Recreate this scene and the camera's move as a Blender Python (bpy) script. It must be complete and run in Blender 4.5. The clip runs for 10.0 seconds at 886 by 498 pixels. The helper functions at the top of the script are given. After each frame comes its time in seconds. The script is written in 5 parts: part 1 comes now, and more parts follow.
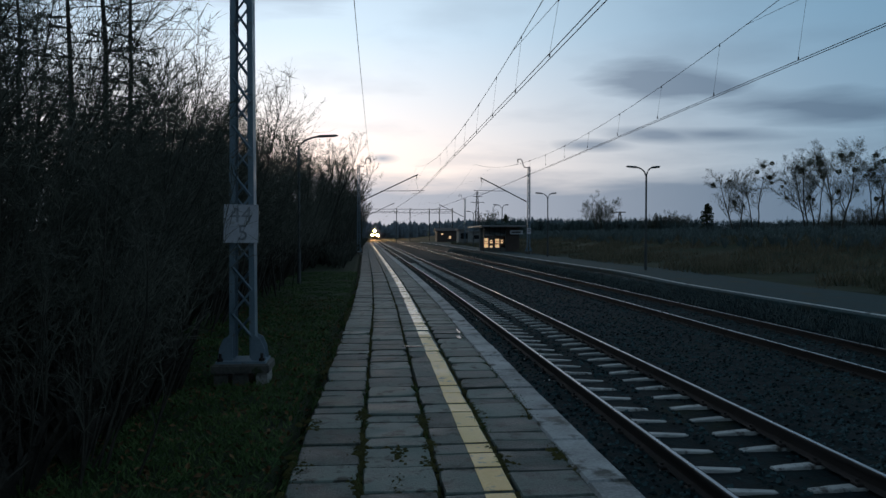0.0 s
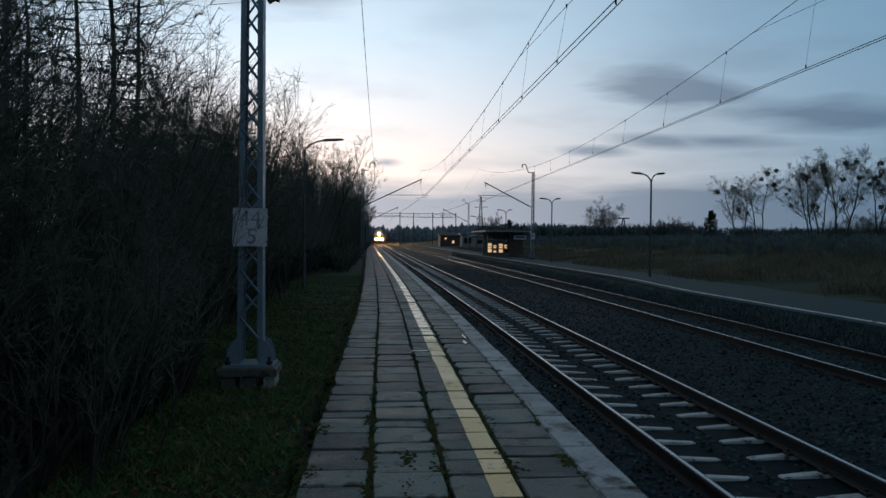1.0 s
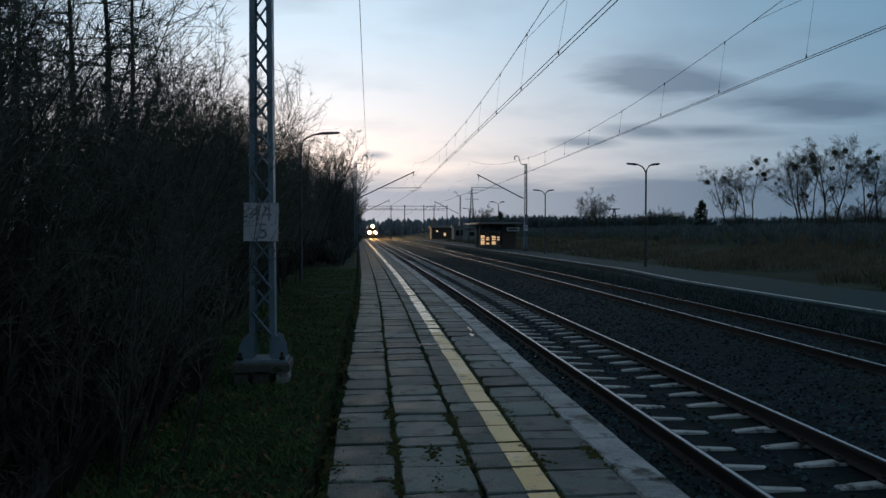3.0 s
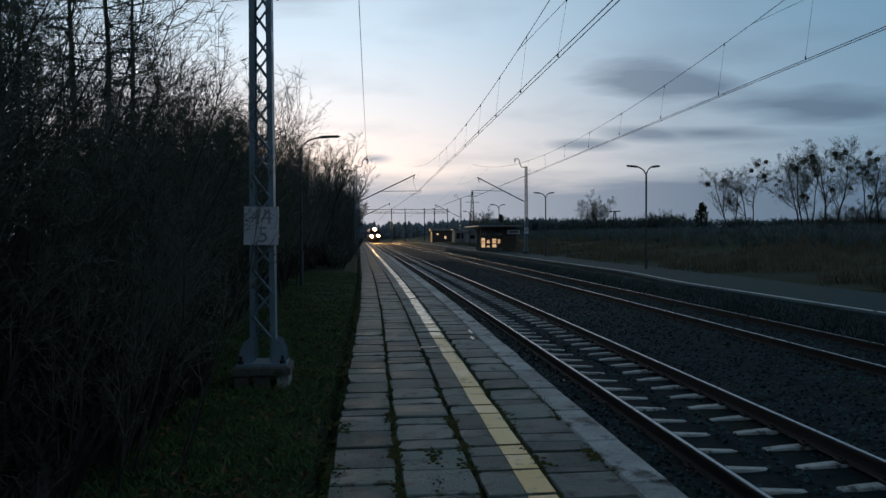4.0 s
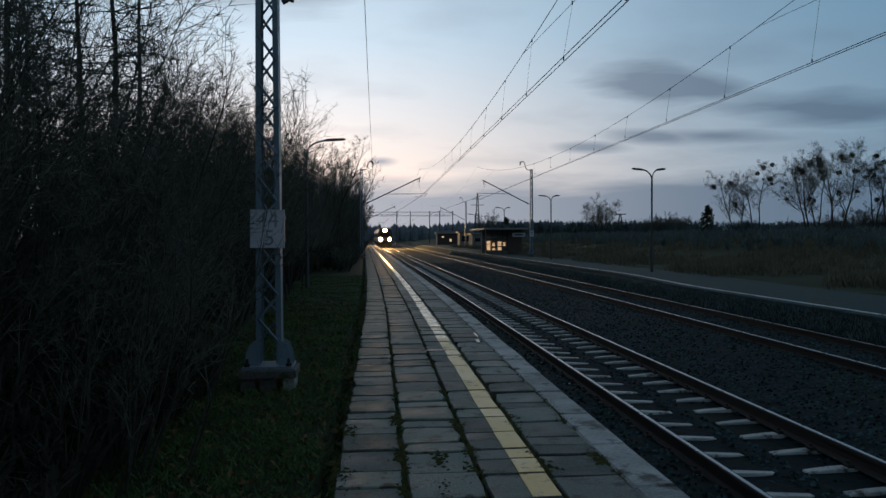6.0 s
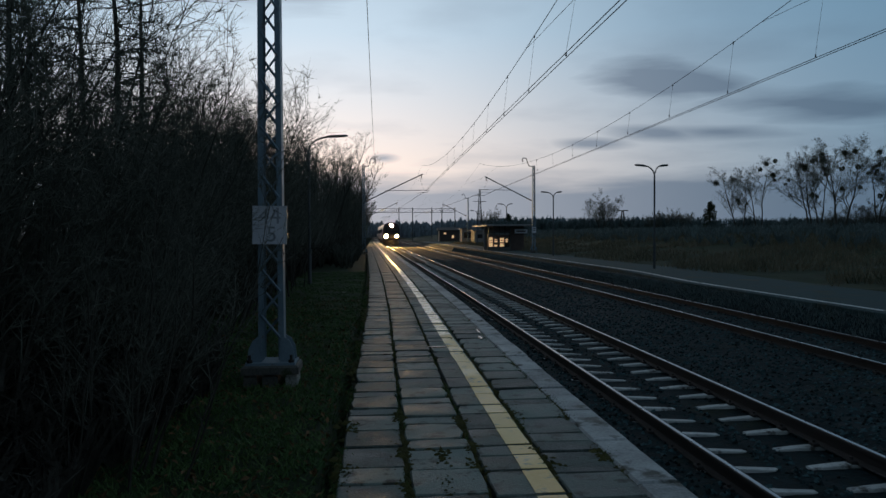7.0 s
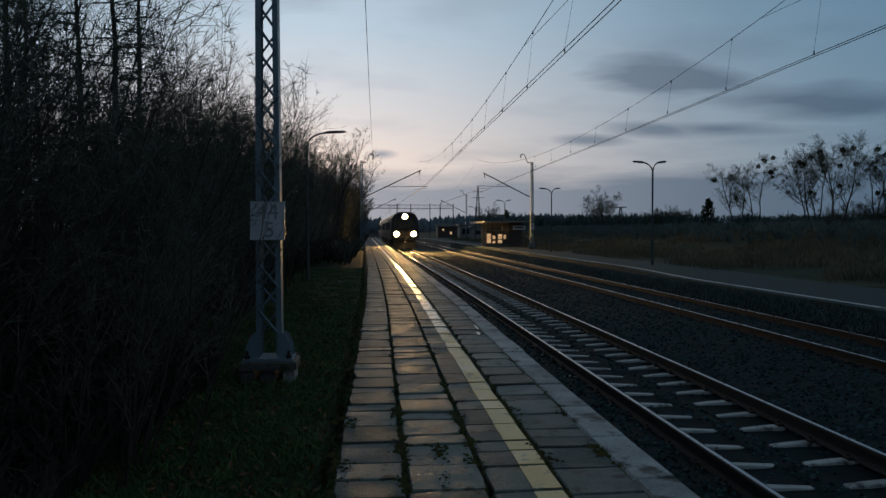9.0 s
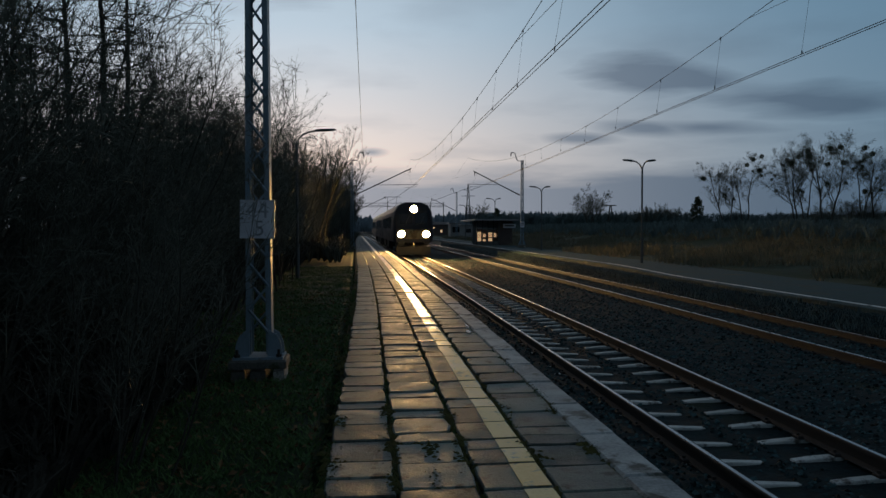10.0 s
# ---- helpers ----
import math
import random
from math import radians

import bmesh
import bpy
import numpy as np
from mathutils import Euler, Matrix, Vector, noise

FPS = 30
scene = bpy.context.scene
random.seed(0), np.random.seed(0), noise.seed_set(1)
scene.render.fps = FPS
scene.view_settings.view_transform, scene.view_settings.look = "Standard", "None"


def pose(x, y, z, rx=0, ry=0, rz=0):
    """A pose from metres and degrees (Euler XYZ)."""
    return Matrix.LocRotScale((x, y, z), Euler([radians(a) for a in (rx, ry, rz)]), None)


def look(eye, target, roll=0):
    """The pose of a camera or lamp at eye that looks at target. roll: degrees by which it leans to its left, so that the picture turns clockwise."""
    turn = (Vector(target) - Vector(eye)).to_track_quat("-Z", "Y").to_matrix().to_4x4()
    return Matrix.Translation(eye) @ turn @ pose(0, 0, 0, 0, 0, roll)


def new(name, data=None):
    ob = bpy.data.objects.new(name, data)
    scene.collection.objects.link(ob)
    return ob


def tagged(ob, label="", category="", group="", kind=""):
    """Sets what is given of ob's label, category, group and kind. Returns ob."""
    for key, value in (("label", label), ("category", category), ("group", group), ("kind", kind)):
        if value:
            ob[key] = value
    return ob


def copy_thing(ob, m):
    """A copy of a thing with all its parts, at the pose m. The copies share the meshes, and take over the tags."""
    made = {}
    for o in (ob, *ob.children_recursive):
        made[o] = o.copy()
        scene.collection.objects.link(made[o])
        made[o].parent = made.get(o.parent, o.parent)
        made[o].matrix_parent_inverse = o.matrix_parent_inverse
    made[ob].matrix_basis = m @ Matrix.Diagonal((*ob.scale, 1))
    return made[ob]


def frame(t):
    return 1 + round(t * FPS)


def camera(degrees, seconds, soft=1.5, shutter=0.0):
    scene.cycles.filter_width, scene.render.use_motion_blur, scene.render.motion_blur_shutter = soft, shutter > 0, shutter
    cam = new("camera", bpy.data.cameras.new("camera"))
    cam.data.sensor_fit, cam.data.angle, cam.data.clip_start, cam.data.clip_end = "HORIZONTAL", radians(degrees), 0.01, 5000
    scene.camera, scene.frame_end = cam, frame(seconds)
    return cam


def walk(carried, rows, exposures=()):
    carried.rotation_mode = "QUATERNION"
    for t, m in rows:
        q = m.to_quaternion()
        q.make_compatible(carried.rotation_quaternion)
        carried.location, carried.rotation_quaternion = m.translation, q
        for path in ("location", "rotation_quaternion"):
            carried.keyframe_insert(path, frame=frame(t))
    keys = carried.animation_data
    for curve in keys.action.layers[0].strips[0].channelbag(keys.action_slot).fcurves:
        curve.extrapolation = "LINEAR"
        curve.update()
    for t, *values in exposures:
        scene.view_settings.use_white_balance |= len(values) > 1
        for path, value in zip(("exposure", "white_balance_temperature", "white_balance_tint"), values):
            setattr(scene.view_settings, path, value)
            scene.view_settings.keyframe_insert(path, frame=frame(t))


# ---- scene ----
cam = camera(62.0, 10.0, soft=1.5)
PATH = [
    (0, (0.301, -0.034, 1.613), (0.489, 1.957, 1.573), 0.1),
    (0.5, (0.298, -0.031, 1.614), (0.482, 1.96, 1.568), 0.2),
    (1, (0.242, -0.038, 1.621), (0.422, 1.954, 1.593), 0.6),
    (1.5, (0.112, -0.011, 1.628), (0.328, 1.977, 1.598), -0.4),
    (2, (0.003, -0.001, 1.622), (0.238, 1.985, 1.573), -0.3),
    (2.5, (0.002, 0.01, 1.628), (0.211, 1.999, 1.578), 0.2),
    (4, (0.009, 0.008, 1.625), (0.213, 1.997, 1.585), -0.2),
    (4.5, (0.008, 0.005, 1.626), (0.206, 1.994, 1.589), -0.2),
    (5, (0.005, 0.005, 1.628), (0.201, 1.995, 1.592), -0.2),
    (5.5, (0.003, -0.003, 1.63), (0.196, 1.988, 1.6), -0.2),
    (7, (0.0, 0.014, 1.626), (0.184, 2.005, 1.584), -0.2),
    (7.5, (0.002, 0.01, 1.625), (0.186, 2.001, 1.582), -0.4),
    (8, (0.002, -0.003, 1.63), (0.194, 1.988, 1.589), -0.5),
    (8.5, (-0.001, 0.001, 1.625), (0.188, 1.992, 1.581), -0.1),
    (9, (0.003, 0.017, 1.622), (0.192, 2.007, 1.57), -0.1),
    (9.5, (0.0, 0.016, 1.626), (0.197, 2.006, 1.571), -0.1),
    (10, (0.003, 0.009, 1.625), (0.218, 1.996, 1.568), -0.1),
]
walk(cam, [(t, look(eye, target, roll)) for t, eye, target, roll in PATH],
     exposures=[(0.0, 0.14), (2.5, 0.08), (5.5, -0.02), (7.5, -0.20), (9.0, -0.40), (10.0, -0.44)])

RAIL = -0.40            # top of the rails; the platform's paving is z = 0
TRACK_1, TRACK_2 = 3.82, 8.55
GAUGE = 1.505           # from rail head middle to rail head middle
SPAN = (8.4, 60.0, 115.0)   # the supports of the overhead line


def bend(y):
    """How far the line has swung to the left at y metres ahead."""
    if y < 15:
        return 0.0
    if y < 35:
        return -0.0115 / 40 * (y - 15) ** 2
    return -0.115 - 0.0115 * (y - 35)


# ---- world and light ----
def make_world():
    world = bpy.data.worlds.new("dusk_sky")
    scene.world = world
    world.use_nodes = True
    nt = world.node_tree
    nt.nodes.clear()
    N, L = nt.nodes.new, nt.links.new

    def math_node(op, a, b=None, c=None):
        n = N("ShaderNodeMath")
        n.operation = op
        for i, v in enumerate((a, b, c)):
            if v is None:
                continue
            if isinstance(v, (int, float)):
                n.inputs[i].default_value = v
            else:
                L(v, n.inputs[i])
        return n.outputs[0]

    def ramp(fac, stops):
        n = N("ShaderNodeValToRGB")
        while len(n.color_ramp.elements) < len(stops):
            n.color_ramp.elements.new(0.5)
        for e, (p, c) in zip(n.color_ramp.elements, stops):
            e.position = p
            e.color = (*c, 1) if isinstance(c, tuple) else (c, c, c, 1)
        L(fac, n.inputs[0])
        return n.outputs[0]

    def mix(fac, a, b, mode="MIX"):
        n = N("ShaderNodeMix")
        n.data_type, n.blend_type = "RGBA", mode
        for s, v in ((n.inputs[0], fac), (n.inputs[6], a), (n.inputs[7], b)):
            if isinstance(v, (int, float)):
                s.default_value = v
            elif isinstance(v, tuple):
                s.default_value = (*v, 1)
            else:
                L(v, s)
        return n.outputs[2]

    sky = N("ShaderNodeTexSky")
    sky.sky_type, sky.sun_disc = "NISHITA", False
    sky.sun_elevation, sky.sun_rotation = radians(SUN_HEIGHT), radians(SUN_TURN)
    sky.altitude, sky.air_density, sky.dust_density, sky.ozone_density = 100, 1.0, 1.0, 1.5
    coord = N("ShaderNodeTexCoord")
    sep = N("ShaderNodeSeparateXYZ")
    L(coord.outputs["Generated"], sep.inputs[0])
    x, y, z = sep.outputs
    up = math_node("MAXIMUM", z, 0.0)
    # thin high haze evens the clear sky out: pale at the skyline, blue above, brightest over the set sun
    to_sun = math_node("ADD", math_node("MULTIPLY", x, math.sin(radians(SUN_TURN))), math_node("MULTIPLY", y, math.cos(radians(SUN_TURN))))
    glow = math_node("POWER", math_node("MAXIMUM", to_sun, 0.0), 9.0)
    haze_low = mix(glow, (0.185, 0.325, 0.465), (1.25, 1.08, 1.00))
    haze_high = mix(glow, (0.155, 0.305, 0.455), (0.94, 1.13, 1.30))
    haze = mix(ramp(up, ((0.0, 0.0), (0.10, 0.1), (0.26, 1.0))), haze_low, haze_high)
    # night comes up overhead and behind
    haze = mix(ramp(up, ((0.30, 0.0), (0.52, 1.0))), haze, (0.13, 0.185, 0.245))
    behind = ramp(math_node("MULTIPLY_ADD", to_sun, 0.5, 0.5), ((0.42, 1.0), (0.80, 0.0)))
    haze = mix(behind, haze, mix(ramp(up, ((0.1, 0.0), (0.45, 1.0))), (0.13, 0.18, 0.23), (0.13, 0.185, 0.245)))
    clear = mix(0.88, mix(1.0, sky.outputs[0], (SKY, SKY, SKY), "MULTIPLY"), haze)
    # clouds: flat banks drawn out along the skyline
    flat = N("ShaderNodeCombineXYZ")
    over = math_node("ADD", up, 0.10)
    L(math_node("DIVIDE", x, over), flat.inputs[0])
    L(math_node("DIVIDE", y, over), flat.inputs[1])
    noise_1 = N("ShaderNodeTexNoise")
    noise_1.inputs["Scale"].default_value, noise_1.inputs["Detail"].default_value = 1.15, 5
    L(flat.outputs[0], noise_1.inputs["Vector"])
    streak = ramp(noise_1.outputs[0], ((0.50, 0.0), (0.66, 0.75)))
    # the low bank over the skyline, ragged on top
    stretch = N("ShaderNodeMapping")
    stretch.inputs["Scale"].default_value = (3.0, 3.0, 22.0)
    L(coord.outputs["Generated"], stretch.inputs[0])
    noise_2 = N("ShaderNodeTexNoise")
    noise_2.inputs["Scale"].default_value, noise_2.inputs["Detail"].default_value = 1.6, 8
    L(stretch.outputs[0], noise_2.inputs["Vector"])
    edge = math_node("ADD", up, math_node("MULTIPLY", math_node("SUBTRACT", noise_2.outputs[0], 0.5), 0.075))
    bank = ramp(edge, ((0.060, 0.88), (0.092, 0.0)))

    def puff(dx, dy, dz, wide, high, soft_edge):
        """One cloud lying round the direction (dx, dy, dz)."""
        side = math_node("DIVIDE", math_node("SUBTRACT", math_node("DIVIDE", x, y), dx / dy), wide)
        lift = math_node("DIVIDE", math_node("SUBTRACT", math_node("DIVIDE", z, y), dz / dy), high)
        far = math_node("SQRT", math_node("ADD", math_node("MULTIPLY", side, side), math_node("MULTIPLY", lift, lift)))
        far = math_node("ADD", far, math_node("MULTIPLY", math_node("SUBTRACT", noise_2.outputs[0], 0.5), 1.5))
        ahead = math_node("GREATER_THAN", y, 0.05)
        return math_node("MULTIPLY", ramp(far, ((1.0 - soft_edge, 0.82), (1.0, 0.0))), ahead)

    cloud = math_node("MAXIMUM", bank, math_node("MULTIPLY", streak, 0.30))
    for args in CLOUDS:
        cloud = math_node("MAXIMUM", cloud, puff(*args))
    grey = mix(glow, (0.080, 0.138, 0.212), (0.37, 0.42, 0.51))
    full = mix(cloud, clear, grey)
    below = math_node("LESS_THAN", z, -0.01)
    full = mix(below, full, (0.03, 0.035, 0.03))
    back = N("ShaderNodeBackground")
    back.inputs[1].default_value = 1.0
    L(full, back.inputs[0])
    out = N("ShaderNodeOutputWorld")
    L(back.outputs[0], out.inputs[0])


SUN_HEIGHT, SUN_TURN, SKY = 2.0, -7.0, 0.10
# direction, half width, half height, softness
CLOUDS = [(0.403, 1.0, 0.214, 0.134, 0.035, 0.5),
          (0.470, 1.0, 0.205, 0.080, 0.020, 0.7),
          (0.640, 1.0, 0.182, 0.220, 0.034, 0.6),
          (0.398, 1.0, 0.140, 0.090, 0.013, 0.8),
          (0.480, 1.0, 0.142, 0.160, 0.013, 0.9),
          (0.300, 1.0, 0.124, 0.060, 0.010, 0.9),
          (-0.17, 1.0, 0.335, 0.17, 0.050, 0.8),
          (0.012, 1.0, 0.102, 0.026, 0.009, 0.9)]
make_world()
sun = new("sun", bpy.data.lights.new("sun", "SUN"))
sun.data.energy, sun.data.angle, sun.data.color = 0.3, radians(12), (1.0, 0.78, 0.58)
sun.matrix_world = look((0, 0, 0), (math.sin(radians(7)) * 1.0, -1.0, -math.tan(radians(3))))


# ---- materials ----
def surface(name, low, high, scale=3.0, rough=0.8, metal=0.0, bump=0.2, fine=40.0, spots=None, spread=0.25, rough_spread=0.12, gloss=0.5, island=False):
    """A material of two tones mixed by coarse and fine noise, with relief; spots: colour, share, scale of stains or moss."""
    m = bpy.data.materials.new(name)
    m.use_nodes = True
    nt = m.node_tree
    N, L = nt.nodes.new, nt.links.new
    b = nt.nodes["Principled BSDF"]
    geo = N("ShaderNodeNewGeometry")
    info = N("ShaderNodeObjectInfo")
    coarse, grain = N("ShaderNodeTexNoise"), N("ShaderNodeTexNoise")
    for n, s, d in ((coarse, scale, 5), (grain, fine, 3)):
        n.inputs["Scale"].default_value, n.inputs["Detail"].default_value = s, d
        L(geo.outputs["Position"], n.inputs["Vector"])
    add = N("ShaderNodeMath")
    add.operation = "MULTIPLY_ADD"
    L(grain.outputs[0], add.inputs[0])
    add.inputs[1].default_value = 0.5
    L(coarse.outputs[0], add.inputs[2])
    shade = N("ShaderNodeMath")
    shade.operation = "MULTIPLY_ADD"
    L(geo.outputs["Random Per Island"] if island else info.outputs["Random"], shade.inputs[0])
    shade.inputs[1].default_value = spread
    level = N("ShaderNodeMath")
    level.operation = "SUBTRACT"
    L(add.outputs[0], level.inputs[0])
    level.inputs[1].default_value = spread * 0.5
    L(level.outputs[0], shade.inputs[2])
    r = N("ShaderNodeValToRGB")
    r.color_ramp.elements[0].position, r.color_ramp.elements[1].position = 0.52, 1.05
    r.color_ramp.elements[0].color, r.color_ramp.elements[1].color = (*low, 1), (*high, 1)
    L(shade.outputs[0], r.inputs[0])
    colour = r.outputs[0]
    if spots:
        tone, share, size = spots
        sn = N("ShaderNodeTexNoise")
        sn.inputs["Scale"].default_value, sn.inputs["Detail"].default_value, sn.inputs["Roughness"].default_value = size, 6, 0.65
        L(geo.outputs["Position"], sn.inputs["Vector"])
        sr = N("ShaderNodeValToRGB")
        sr.color_ramp.elements[0].position, sr.color_ramp.elements[1].position = 0.66 - share * 0.4, 0.76 - share * 0.4
        L(sn.outputs[0], sr.inputs[0])
        mx = N("ShaderNodeMix")
        mx.data_type = "RGBA"
        L(sr.outputs[0], mx.inputs[0])
        L(colour, mx.inputs[6])
        mx.inputs[7].default_value = (*tone, 1)
        colour = mx.outputs[2]
    L(colour, b.inputs["Base Color"])
    rr = N("ShaderNodeMapRange")
    rr.inputs[1].default_value, rr.inputs[2].default_value = 0.3, 0.7
    rr.inputs[3].default_value, rr.inputs[4].default_value = max(rough - rough_spread, 0.02), min(rough + rough_spread, 1)
    L(coarse.outputs[0], rr.inputs[0])
    L(rr.outputs[0], b.inputs["Roughness"])
    b.inputs["Metallic"].default_value, b.inputs["Specular IOR Level"].default_value = metal, gloss
    if bump:
        bp = N("ShaderNodeBump")
        bp.inputs["Strength"].default_value, bp.inputs["Distance"].default_value = bump, 0.01
        L(add.outputs[0], bp.inputs["Height"])
        L(bp.outputs[0], b.inputs["Normal"])
    return m


def glowing(name, colour, strength):
    m = bpy.data.materials.new(name)
    m.use_nodes = True
    b = m.node_tree.nodes["Principled BSDF"]
    b.inputs["Base Color"].default_value = (*colour, 1)
    b.inputs["Emission Color"].default_value, b.inputs["Emission Strength"].default_value = (*colour, 1), strength
    return m


def glass(name, tint=(0.9, 0.95, 0.95), rough=0.05):
    m = bpy.data.materials.new(name)
    m.use_nodes = True
    b = m.node_tree.nodes["Principled BSDF"]
    b.inputs["Base Color"].default_value = (*tint, 1)
    b.inputs["Roughness"].default_value, b.inputs["Transmission Weight"].default_value, b.inputs["IOR"].default_value = rough, 1.0, 1.45
    return m


